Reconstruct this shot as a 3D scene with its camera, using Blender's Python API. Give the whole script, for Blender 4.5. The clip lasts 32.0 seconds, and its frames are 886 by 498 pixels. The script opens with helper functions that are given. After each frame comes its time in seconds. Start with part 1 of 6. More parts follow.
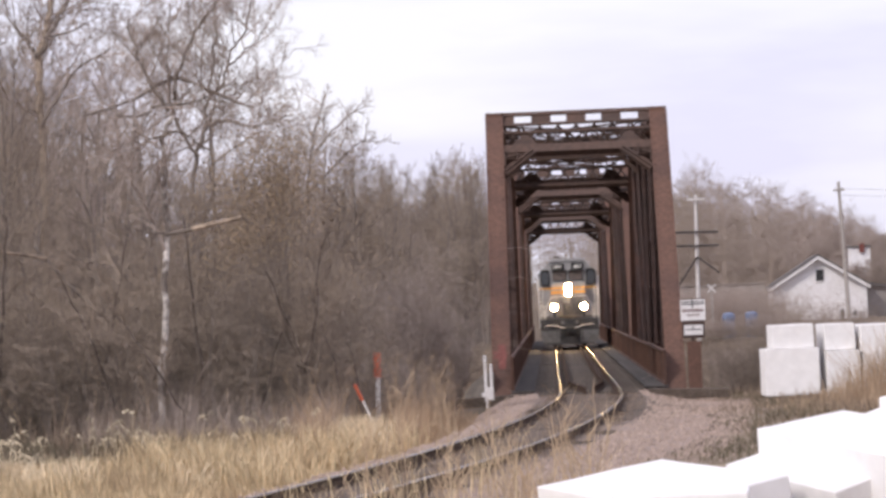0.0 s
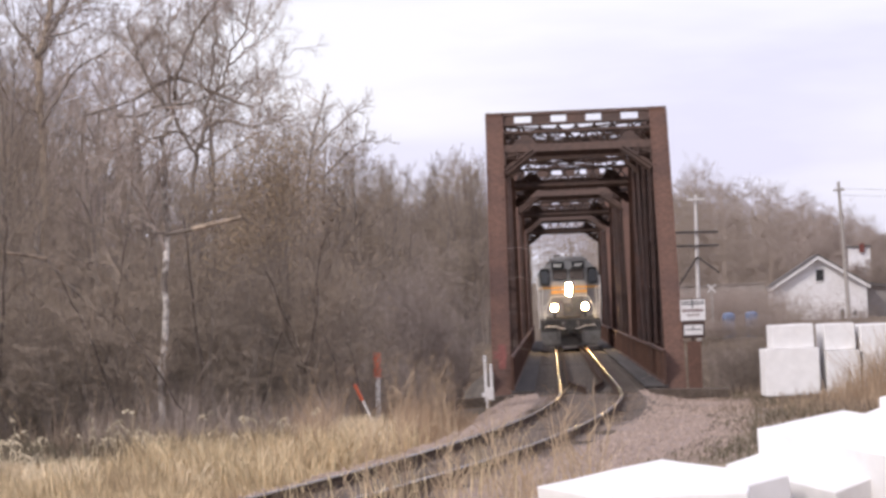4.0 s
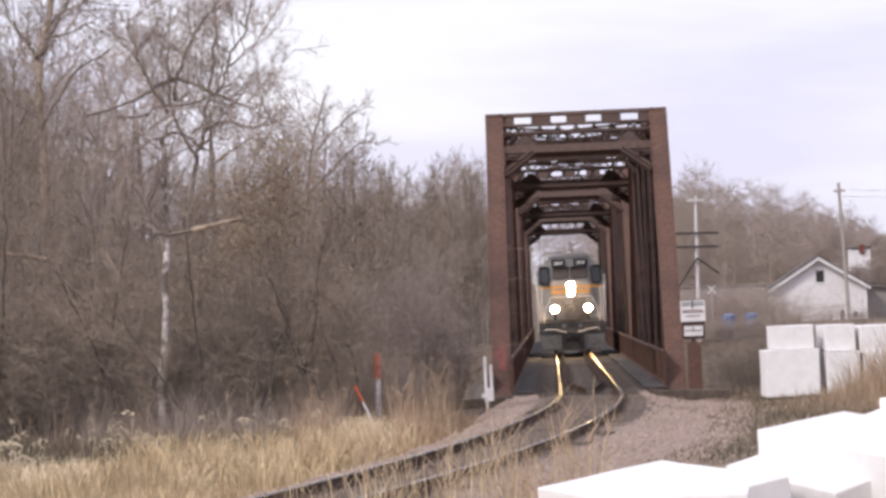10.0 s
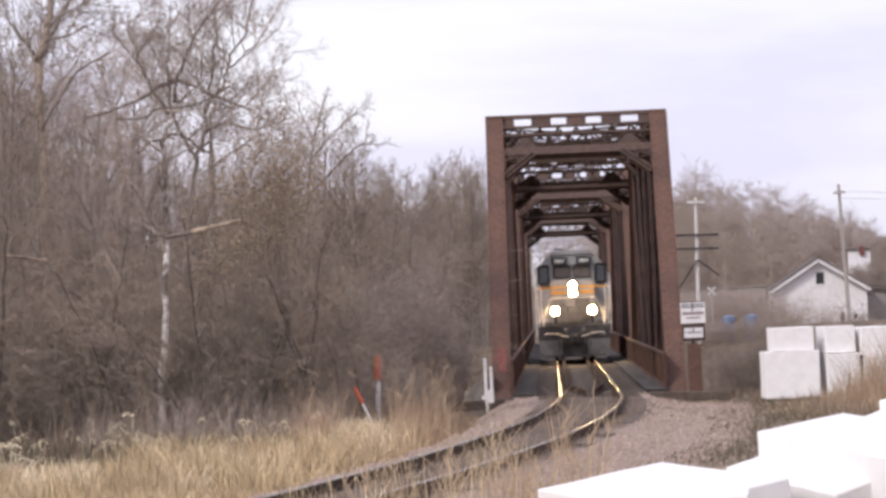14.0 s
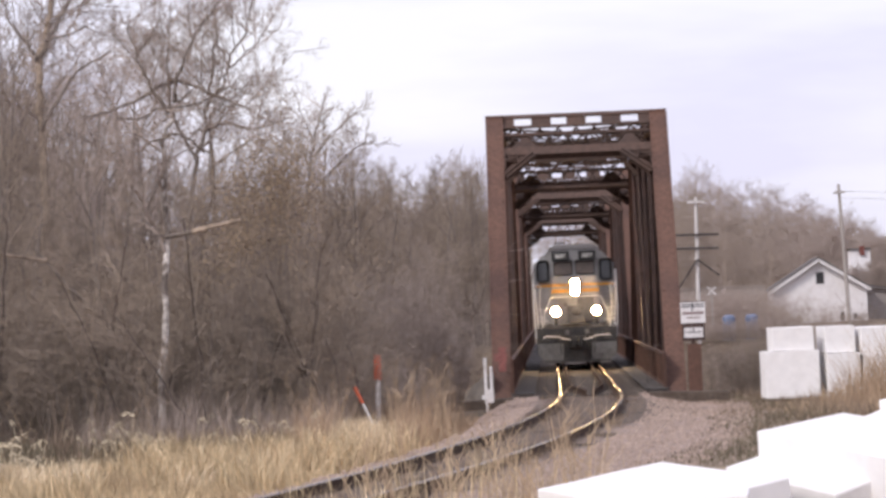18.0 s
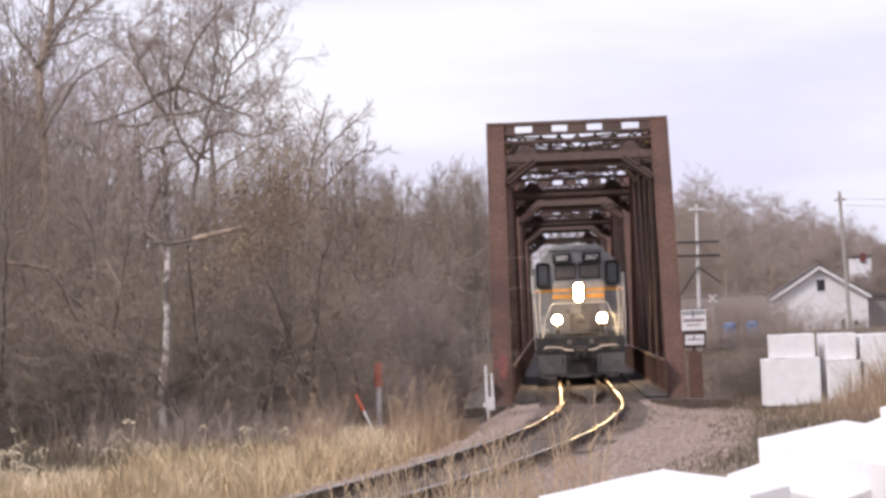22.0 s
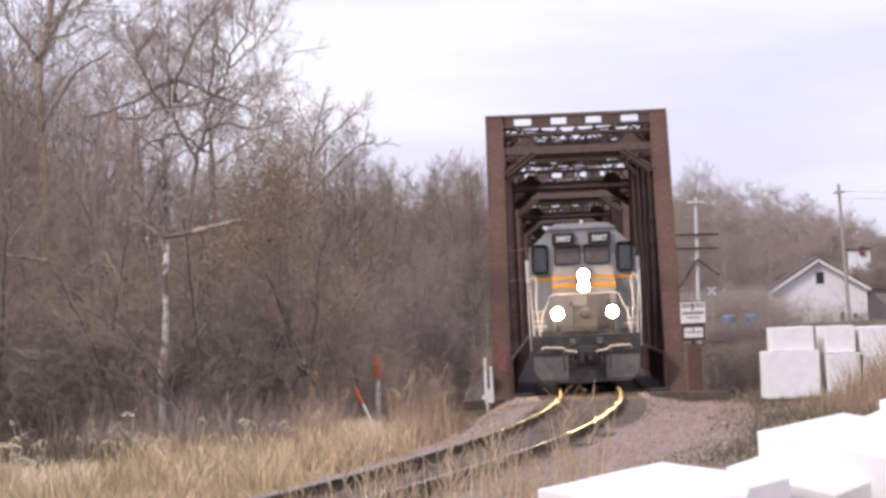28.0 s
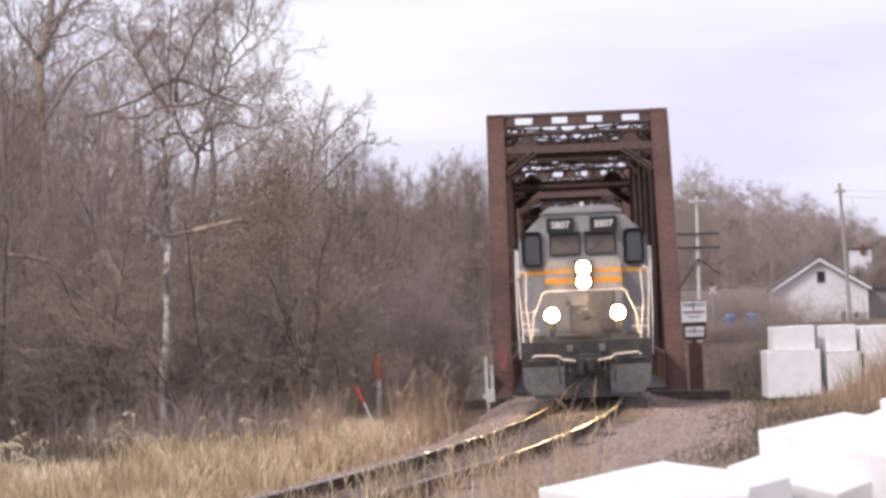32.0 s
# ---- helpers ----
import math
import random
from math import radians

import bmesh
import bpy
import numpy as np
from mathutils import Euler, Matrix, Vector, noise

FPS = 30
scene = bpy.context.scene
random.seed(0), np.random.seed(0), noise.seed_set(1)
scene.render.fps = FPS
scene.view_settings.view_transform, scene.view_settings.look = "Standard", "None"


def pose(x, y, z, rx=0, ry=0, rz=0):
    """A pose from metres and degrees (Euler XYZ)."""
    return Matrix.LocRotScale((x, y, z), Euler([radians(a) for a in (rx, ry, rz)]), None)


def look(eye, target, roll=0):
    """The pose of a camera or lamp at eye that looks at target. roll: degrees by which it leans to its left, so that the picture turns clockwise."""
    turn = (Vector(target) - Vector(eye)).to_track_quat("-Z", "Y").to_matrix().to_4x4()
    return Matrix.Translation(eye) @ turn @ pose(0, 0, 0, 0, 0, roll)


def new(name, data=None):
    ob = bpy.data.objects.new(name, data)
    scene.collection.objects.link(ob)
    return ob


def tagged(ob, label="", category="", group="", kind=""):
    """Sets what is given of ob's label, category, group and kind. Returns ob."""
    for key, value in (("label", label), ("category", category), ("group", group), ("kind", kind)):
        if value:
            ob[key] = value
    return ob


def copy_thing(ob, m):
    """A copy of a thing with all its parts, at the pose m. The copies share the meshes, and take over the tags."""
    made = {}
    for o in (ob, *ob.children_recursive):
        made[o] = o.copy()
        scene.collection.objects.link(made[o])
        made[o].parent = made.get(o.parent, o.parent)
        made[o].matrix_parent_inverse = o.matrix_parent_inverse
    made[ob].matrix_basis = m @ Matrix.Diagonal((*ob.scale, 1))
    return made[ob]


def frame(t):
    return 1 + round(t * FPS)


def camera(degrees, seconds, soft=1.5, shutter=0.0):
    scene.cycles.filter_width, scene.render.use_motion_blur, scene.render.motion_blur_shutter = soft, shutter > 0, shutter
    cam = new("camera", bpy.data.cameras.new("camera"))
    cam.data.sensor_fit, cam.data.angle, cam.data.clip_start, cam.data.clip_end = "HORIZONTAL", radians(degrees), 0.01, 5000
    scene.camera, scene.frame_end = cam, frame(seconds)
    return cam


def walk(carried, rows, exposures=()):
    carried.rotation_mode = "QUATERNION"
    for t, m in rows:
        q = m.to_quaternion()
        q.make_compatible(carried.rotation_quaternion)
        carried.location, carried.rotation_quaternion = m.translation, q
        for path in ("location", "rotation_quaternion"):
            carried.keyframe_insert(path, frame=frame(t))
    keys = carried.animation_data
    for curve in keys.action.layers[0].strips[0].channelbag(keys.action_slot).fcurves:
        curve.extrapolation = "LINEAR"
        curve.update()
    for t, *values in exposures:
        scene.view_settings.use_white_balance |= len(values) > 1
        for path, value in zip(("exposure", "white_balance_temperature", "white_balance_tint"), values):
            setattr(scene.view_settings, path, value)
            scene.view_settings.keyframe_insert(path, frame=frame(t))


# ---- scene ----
# ---------------------------------------------------------------- camera
cam = camera(12.34, 32.0, soft=3.2)
EYE = (0.0, 0.0, 2.2)
LENS = 7255.0


def aim(right, down):
    """The standing camera's pose, nudged by the shake of its tripod."""
    pitch = math.degrees(math.atan((104 + down) * 0.99912 / LENS))
    yaw = math.degrees(math.atan(right / LENS))
    return pose(*EYE) @ pose(0, 0, 0, 0, 0, yaw) @ pose(0, 0, 0, 90 + pitch) @ pose(0, 0, 0, 0, 0, -2.4)


SHAKE = [(0, 0, 0), (7.5, 0, 0), (8, 0, 1.8), (8.5, 0, 3.2), (9, 0, 1.8), (9.5, 0, 3), (10, 0, 1.8), (11, 0, 1.8), (11.5, 0, 3),
         (12, 0, 5.4), (12.5, 0, 6), (13, 0, 5), (14, 0, 5), (14.5, 0, 6), (16.5, 0, 6), (17, 0, 8), (17.5, 0, 7.6),
         (18, 0, 4.6), (18.5, 0, 3.4), (19, 0, 4.6), (19.5, 0, 6.2), (20, 0, 7.8), (20.5, 0, 12.4), (21, 0, 14.2),
         (21.5, 0, 12.4), (22, 1, 17.6), (22.5, 1, 12.4), (23, 0.8, 13.8), (23.5, 4, 11), (24, 4.2, 11), (24.5, 5.6, 12),
         (25, 3, 12), (25.5, 2.6, 13.8), (27.5, 0, 9), (28, 0, 4.6), (29, 0, 4.4), (29.5, -0.4, 1.6), (30, -0.3, 1.8),
         (30.5, 0, 1.9), (31, 1.6, 1.9), (31.5, 2.8, 2.2), (32, 1.8, 3.2)]
walk(cam, [(t, aim(r, d)) for t, r, d in SHAKE],
     [(0, 0.43, 6520, 12.5), (20, 0.43, 6490, 12.8), (26, 0.42, 6430, 14), (32, 0.41, 6420, 14.5)])

# ---------------------------------------------------------------- light
world = bpy.data.worlds.new("overcast_sky")
scene.world = world
world.use_nodes = True
wn, wl = world.node_tree.nodes, world.node_tree.links
wn.clear()
w_out = wn.new("ShaderNodeOutputWorld")
w_bg = wn.new("ShaderNodeBackground")
w_sky = wn.new("ShaderNodeTexSky")
w_sky.sky_type, w_sky.sun_disc = "NISHITA", False
SUN_EL, SUN_AZ = radians(40), radians(226)
w_sky.sun_elevation, w_sky.sun_rotation = SUN_EL, SUN_AZ
w_tc = wn.new("ShaderNodeTexCoord")
w_map = wn.new("ShaderNodeMapping")
w_map.inputs["Scale"].default_value = (7, 7, 34)
w_noise = wn.new("ShaderNodeTexNoise")
w_noise.inputs["Scale"].default_value = 1.1
w_noise.inputs["Detail"].default_value = 5
w_ramp = wn.new("ShaderNodeValToRGB")
w_ramp.color_ramp.elements[0].position, w_ramp.color_ramp.elements[1].position = 0.36, 0.62
w_ramp.color_ramp.elements[0].color = (6.3, 6.2, 7.8, 1)
w_ramp.color_ramp.elements[1].color = (7.7, 7.65, 8.4, 1)
w_mix = wn.new("ShaderNodeMix")
w_mix.data_type = "RGBA"
w_mix.inputs["Factor"].default_value = 0.88
w_bg.inputs["Strength"].default_value = 0.1
wl.new(w_tc.outputs["Generated"], w_map.inputs["Vector"])
wl.new(w_map.outputs["Vector"], w_noise.inputs["Vector"])
wl.new(w_noise.outputs["Fac"], w_ramp.inputs["Fac"])
wl.new(w_sky.outputs["Color"], w_mix.inputs["A"])
wl.new(w_ramp.outputs["Color"], w_mix.inputs["B"])
wl.new(w_mix.outputs["Result"], w_bg.inputs["Color"])
wl.new(w_bg.outputs["Background"], w_out.inputs["Surface"])

sun = new("sun", bpy.data.lights.new("sun", "SUN"))
sun.data.energy, sun.data.angle, sun.data.color = 1.5, radians(12), (1.0, 0.95, 0.88)
sun.matrix_world = look((0, 0, 0), (-math.sin(SUN_AZ) * math.cos(SUN_EL), -math.cos(SUN_AZ) * math.cos(SUN_EL), -math.sin(SUN_EL)))

# ---------------------------------------------------------------- materials
def mat(name, color, rough=0.8, metal=0.0, scale=6.0, vary=0.25, bump=0.15, dirt=None, dirt_scale=1.2, dirt_amount=0.5,
        each=0.0, spec=0.5, island=0.0):
    """A worn surface: fine grain, large stains, and a shift from piece to piece."""
    m = bpy.data.materials.new(name)
    m.use_nodes = True
    n, l = m.node_tree.nodes, m.node_tree.links
    b = n["Principled BSDF"]
    b.inputs["Roughness"].default_value, b.inputs["Metallic"].default_value = rough, metal
    b.inputs["Specular IOR Level"].default_value = spec
    tc = n.new("ShaderNodeTexCoord")
    fine = n.new("ShaderNodeTexNoise")
    fine.inputs["Scale"].default_value, fine.inputs["Detail"].default_value = scale, 6
    l.new(tc.outputs["Object"], fine.inputs["Vector"])
    ramp = n.new("ShaderNodeMapRange")
    ramp.inputs["To Min"].default_value, ramp.inputs["To Max"].default_value = 1 - vary, 1 + vary
    ramp.inputs["From Min"].default_value, ramp.inputs["From Max"].default_value = 0.3, 0.7
    l.new(fine.outputs["Fac"], ramp.inputs["Value"])
    base = n.new("ShaderNodeRGB")
    base.outputs[0].default_value = (*color, 1)
    last = base.outputs[0]
    if dirt:
        big = n.new("ShaderNodeTexNoise")
        big.inputs["Scale"].default_value, big.inputs["Detail"].default_value = dirt_scale, 4
        l.new(tc.outputs["Object"], big.inputs["Vector"])
        edge = n.new("ShaderNodeMapRange")
        edge.inputs["From Min"].default_value, edge.inputs["From Max"].default_value = 0.42, 0.66
        edge.inputs["To Max"].default_value = dirt_amount
        l.new(big.outputs["Fac"], edge.inputs["Value"])
        mx = n.new("ShaderNodeMix")
        mx.data_type = "RGBA"
        mx.inputs["B"].default_value = (*dirt, 1)
        l.new(edge.outputs["Result"], mx.inputs["Factor"])
        l.new(last, mx.inputs["A"])
        last = mx.outputs["Result"]
    value = ramp.outputs["Result"]
    for amount, node, out in ((each, "ShaderNodeObjectInfo", "Random"), (island, "ShaderNodeNewGeometry", "Random Per Island")):
        if amount:
            src = n.new(node)
            rg = n.new("ShaderNodeMapRange")
            rg.inputs["To Min"].default_value, rg.inputs["To Max"].default_value = 1 - amount, 1 + amount
            l.new(src.outputs[out], rg.inputs["Value"])
            mul = n.new("ShaderNodeMath")
            mul.operation = "MULTIPLY"
            l.new(value, mul.inputs[0])
            l.new(rg.outputs["Result"], mul.inputs[1])
            value = mul.outputs[0]
    sc = n.new("ShaderNodeVectorMath")
    sc.operation = "SCALE"
    l.new(last, sc.inputs[0])
    l.new(value, sc.inputs["Scale"])
    l.new(sc.outputs["Vector"], b.inputs["Base Color"])
    if bump:
        bp = n.new("ShaderNodeBump")
        bp.inputs["Strength"].default_value, bp.inputs["Distance"].default_value = bump, 0.05
        l.new(fine.outputs["Fac"], bp.inputs["Height"])
        l.new(bp.outputs["Normal"], b.inputs["Normal"])
    return m


def glow(name, color, strength):
    m = bpy.data.materials.new(name)
    m.use_nodes = True
    b = m.node_tree.nodes["Principled BSDF"]
    b.inputs["Base Color"].default_value = (*color, 1)
    b.inputs["Emission Color"].default_value = (*color, 1)
    b.inputs["Emission Strength"].default_value = strength
    return m


RUST = mat("rusty_bridge_paint", (0.13, 0.066, 0.045), 0.75, 0.0, 9, 0.22, 0.2, (0.055, 0.03, 0.026), 0.8, 0.6, each=0.12)
# bridge paint darkened to imitate shade on inner truss members; the sign borrows it
RUST_SHADED = mat("shaded_rusty_steel", (0.06, 0.036, 0.03), 0.8, 0.0, 9, 0.25, 0.2, (0.11, 0.05, 0.035), 0.9, 0.5, each=0.15)
# a darker brown than the end posts, for portal, sway and top bracing
BRACE = mat("dark_brown_steel", (0.08, 0.045, 0.032), 0.75, 0.0, 9, 0.25, 0.2, (0.045, 0.032, 0.028), 0.9, 0.5, each=0.15)
PATCH = mat("faded_red_paint", (0.185, 0.062, 0.05), 0.8, 0, 14, 0.3, 0.1)
RAIL_TOP = mat("polished_rail_steel", (0.25, 0.175, 0.11), 0.22, 1.0, 30, 0.15, 0.02)
RAIL_SIDE = mat("rusty_rail_steel", (0.07, 0.043, 0.031), 0.85, 0.0, 20, 0.3, 0.2, spec=0.15)
TIE = mat("creosoted_timber", (0.075, 0.055, 0.042), 0.9, 0, 14, 0.35, 0.4, (0.13, 0.105, 0.085), 2.5, 0.5, each=0.3)
PLANK = mat("weathered_deck_plank", (0.075, 0.066, 0.062), 0.9, 0, 14, 0.3, 0.3, (0.05, 0.045, 0.045), 1.2, 0.5, each=0.2)
CONCRETE = mat("old_concrete", (0.26, 0.23, 0.2), 0.9, 0, 8, 0.2, 0.3, (0.12, 0.1, 0.085), 0.9, 0.6)
LOCO_GREY = mat("locomotive_grey_paint", (0.355, 0.345, 0.335), 0.5, 0, 12, 0.1, 0.03, (0.12, 0.11, 0.1), 0.9, 0.5)
LOCO_YELLOW = mat("yellow_stripe_paint", (0.75, 0.36, 0.05), 0.5, 0, 12, 0.1, 0.03, (0.4, 0.2, 0.06), 1.5, 0.4)
LOCO_BLACK = mat("grimy_black_steel", (0.035, 0.033, 0.032), 0.65, 0, 10, 0.3, 0.1, (0.1, 0.085, 0.07), 1.6, 0.5)
LOCO_PILOT = mat("grimy_grey_steel", (0.15, 0.145, 0.138), 0.65, 0, 10, 0.2, 0.1, (0.09, 0.08, 0.07), 2.0, 0.6)
LOCO_RAIL = mat("white_handrail_paint", (0.72, 0.69, 0.65), 0.5, 0, 20, 0.1, 0.02)
# lamp flare and reflected sky are put into the windscreen's base colour
WINDSCREEN = mat("flare_tinted_windscreen_glass", (0.15, 0.118, 0.1), 0.15, 0, 4, 0.1, 0.0)
GLASS_DARK = mat("dark_cab_glass", (0.07, 0.074, 0.08), 0.1, 0, 4, 0.1, 0.0)
BOARD_BLACK = mat("black_number_board", (0.02, 0.02, 0.02), 0.5, 0, 20, 0.1, 0.0)
NUMBER_WHITE = glow("lit_number_white", (0.75, 0.72, 0.66), 0.04)
LAMP = glow("headlamp_glass", (1.0, 0.66, 0.30), 320.0)
LAMP_RIM = mat("lamp_housing", (0.05, 0.05, 0.05), 0.4, 0.5, 20, 0.1, 0.0)
WHITE_STONE = mat("white_quarry_stone", (0.86, 0.845, 0.84), 0.85, 0, 5, 0.05, 0.25, (0.7, 0.66, 0.62), 0.7, 0.3, each=0.04)
WHITE_WALL = mat("white_siding", (0.84, 0.82, 0.825), 0.8, 0, 4, 0.07, 0.1, (0.66, 0.61, 0.58), 0.35, 0.5)
WHITE_PAINT = mat("white_paint", (0.78, 0.76, 0.76), 0.6, 0, 9, 0.06, 0.05, (0.5, 0.46, 0.42), 2.0, 0.3)
RED_PAINT = mat("red_orange_paint", (0.6, 0.125, 0.06), 0.6, 0, 9, 0.1, 0.05)
LEAN_TO = mat("grey_weathered_boards", (0.33, 0.295, 0.28), 0.9, 0, 4, 0.15, 0.1, (0.24, 0.21, 0.19), 0.5, 0.7)
SHED_WALL = mat("weathered_pale_boards", (0.4, 0.35, 0.315), 0.9, 0, 4, 0.15, 0.1, (0.3, 0.25, 0.22), 0.5, 0.8)
ROOF = mat("dark_shingle_roof", (0.13, 0.115, 0.11), 0.9, 0, 6, 0.25, 0.3, (0.06, 0.055, 0.055), 0.8, 0.5)
SHADE_GLASS = mat("dark_opening", (0.03, 0.03, 0.032), 0.5, 0, 6, 0.2, 0.05)
PALE_POLE = mat("bleached_pole_wood", (0.66, 0.62, 0.6), 0.9, 0, 8, 0.2, 0.3)
POLE = mat("weathered_pole_wood", (0.40, 0.36, 0.33), 0.9, 0, 8, 0.25, 0.3)
DARK_WOOD = mat("dark_crossarm_wood", (0.06, 0.05, 0.048), 0.9, 0, 8, 0.25, 0.3)
BLUE = mat("faded_blue_plastic", (0.17, 0.21, 0.32), 0.6, 0, 8, 0.15, 0.05)
BLACK_BAR = mat("black_lettering", (0.05, 0.05, 0.06), 0.7, 0, 8, 0.1, 0.0)
RED_BAR = mat("faded_lettering", (0.2, 0.12, 0.115), 0.7, 0, 8, 0.1, 0.0)
BARK = mat("grey_brown_bark", (0.2, 0.166, 0.143), 0.95, 0, 10, 0.35, 0.5, (0.26, 0.21, 0.17), 1.2, 0.5, each=0.12)
DARK_BARK = mat("dark_sapling_bark", (0.075, 0.058, 0.05), 0.95, 0, 10, 0.35, 0.5, (0.13, 0.1, 0.085), 1.5, 0.5, each=0.12)
TAN_BARK = mat("tan_bark", (0.36, 0.285, 0.22), 0.95, 0, 9, 0.3, 0.4, (0.2, 0.16, 0.13), 1.5, 0.6)
PALE_BARK = mat("pale_flaking_bark", (0.58, 0.53, 0.49), 0.9, 0, 9, 0.35, 0.3, (0.17, 0.14, 0.12), 2.2, 1.6)
DEAD_LIMB = mat("weathered_dead_limb", (0.4, 0.31, 0.235), 0.95, 0, 9, 0.3, 0.4, (0.16, 0.125, 0.1), 3.0, 0.8)
DULL_WEED = mat("dull_brown_weed", (0.3, 0.225, 0.165), 0.9, 0, 2, 0.2, 0.0, (0.19, 0.135, 0.1), 0.5, 0.6, island=0.3)
TWIG = mat("bare_twigs", (0.378, 0.312, 0.272), 0.95, 0, 3, 0.2, 0.0, (0.29, 0.225, 0.19), 0.5, 0.5, each=0.18, island=0.2)
BRUSH = mat("brush_twigs", (0.305, 0.243, 0.19), 0.95, 0, 3, 0.2, 0.0, (0.2, 0.158, 0.132), 0.4, 0.6, each=0.24, island=0.14)
# lightened so that distance haze sits in the base colour
FAR_TWIG = mat("haze_lightened_far_twigs", (0.40, 0.325, 0.285), 0.95, 0, 0.3, 0.12, 0.0, (0.3, 0.24, 0.17), 0.045, 0.75, each=0.1, island=0.08)
DEAD_LEAF = mat("dead_leaves", (0.35, 0.262, 0.172), 0.9, 0, 3, 0.2, 0.0, island=0.4)
STRAW = mat("dry_straw_grass", (0.6, 0.475, 0.3), 0.9, 0, 2, 0.15, 0.0, (0.4, 0.29, 0.18), 0.4, 0.8, island=0.5)
PALE_STRAW = mat("pale_straw_tussock", (0.78, 0.65, 0.46), 0.9, 0, 2, 0.15, 0.0, (0.55, 0.42, 0.27), 0.7, 0.5, island=0.3)
TAN_WEED = mat("tan_dead_weed", (0.47, 0.355, 0.24), 0.9, 0, 2, 0.2, 0.0, (0.3, 0.2, 0.13), 0.5, 0.6, island=0.3)
RUSSET = mat("russet_weed", (0.43, 0.31, 0.21), 0.9, 0, 2, 0.2, 0.0, (0.36, 0.25, 0.17), 0.5, 0.6, island=0.3)
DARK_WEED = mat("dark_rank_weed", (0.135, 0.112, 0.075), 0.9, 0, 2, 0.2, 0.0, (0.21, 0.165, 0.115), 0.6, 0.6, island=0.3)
SEED = mat("pale_seed_heads", (0.62, 0.53, 0.385), 0.95, 0, 5, 0.2, 0.0, island=0.3)
GRAVEL = mat("pinkish_ballast_stone", (0.38, 0.29, 0.24), 0.95, 0, 12, 0.3, 0.5, (0.28, 0.21, 0.175), 0.8, 0.5, island=0.16)


def ground_mat():
    """Leaf-littered soil, pinkish ballast along the line, oily where the trains drip."""
    m = bpy.data.materials.new("ground")
    m.use_nodes = True
    n, l = m.node_tree.nodes, m.node_tree.links
    b = n["Principled BSDF"]
    b.inputs["Roughness"].default_value = 0.95
    geo = n.new("ShaderNodeTexCoord")
    at = n.new("ShaderNodeAttribute")
    at.attribute_name = "cover"
    split = n.new("ShaderNodeSeparateColor")
    l.new(at.outputs["Color"], split.inputs["Color"])

    def noise(scale, a, c, detail=6):
        t = n.new("ShaderNodeTexNoise")
        t.inputs["Scale"].default_value, t.inputs["Detail"].default_value = scale, detail
        l.new(geo.outputs["Object"], t.inputs["Vector"])
        r = n.new("ShaderNodeValToRGB")
        r.color_ramp.elements[0].position, r.color_ramp.elements[1].position = 0.35, 0.65
        r.color_ramp.elements[0].color, r.color_ramp.elements[1].color = (*a, 1), (*c, 1)
        l.new(t.outputs["Fac"], r.inputs["Fac"])
        return r.outputs["Color"], t.outputs["Fac"]

    def mix(fac, a, c):
        x = n.new("ShaderNodeMix")
        x.data_type = "RGBA"
        l.new(fac, x.inputs["Factor"])
        l.new(a, x.inputs["A"])
        l.new(c, x.inputs["B"])
        return x.outputs["Result"]

    soil, _ = noise(1.6, (0.10, 0.072, 0.05), (0.19, 0.14, 0.095))
    stone, fine = noise(9.0, (0.225, 0.168, 0.138), (0.4, 0.3, 0.25))
    straw, _ = noise(2.5, (0.3, 0.22, 0.14), (0.46, 0.36, 0.24))
    oil, _ = noise(8.0, (0.07, 0.05, 0.037), (0.16, 0.115, 0.085))
    c = mix(split.outputs["Green"], soil, straw)
    c = mix(split.outputs["Red"], c, stone)
    c = mix(split.outputs["Blue"], c, oil)
    l.new(c, b.inputs["Base Color"])
    bp = n.new("ShaderNodeBump")
    bp.inputs["Strength"].default_value, bp.inputs["Distance"].default_value = 0.6, 0.06
    l.new(fine, bp.inputs["Height"])
    l.new(bp.outputs["Normal"], b.inputs["Normal"])
    return m


GROUND = ground_mat()
WATER = mat("brown_river_water", (0.06, 0.055, 0.045), 0.12, 0, 1.5, 0.1, 0.15)


# ---------------------------------------------------------------- building blocks
def empty(name, m):
    ob = new(name)
    ob.empty_display_size = 0.3
    ob.matrix_basis = m
    return ob


def part(name, bm, material, parent=None, label="", at=None, smooth=False):
    """Links a bmesh as one mesh object under a thing or a part."""
    me = bpy.data.meshes.new(name)
    bm.to_mesh(me)
    bm.free()
    me.materials.append(material)
    if smooth:
        me.polygons.foreach_set("use_smooth", [True] * len(me.polygons))
    ob = new(name, me)
    if parent is not None:
        ob.parent = parent
    if at is not None:
        ob.matrix_basis = at
    return tagged(ob, label)


def again(ob, name, parent, at):
    """Another object on the same mesh."""
    o = new(name, ob.data)
    o.parent = parent
    o.matrix_basis = at
    return o


def box(bm, c, s, m=None, bevel=0.0):
    t = Matrix.Translation(c) @ Matrix.Diagonal((*s, 1))
    r = bmesh.ops.create_cube(bm, size=1, matrix=(m @ t) if m else t)
    if bevel:
        bmesh.ops.bevel(bm, geom=list({e for v in r["verts"] for e in v.link_edges}), offset=bevel, segments=2, affect="EDGES", profile=0.6)
    return bm


def cube(c, s, m=None, bevel=0.0):
    return box(bmesh.new(), c, s, m, bevel)


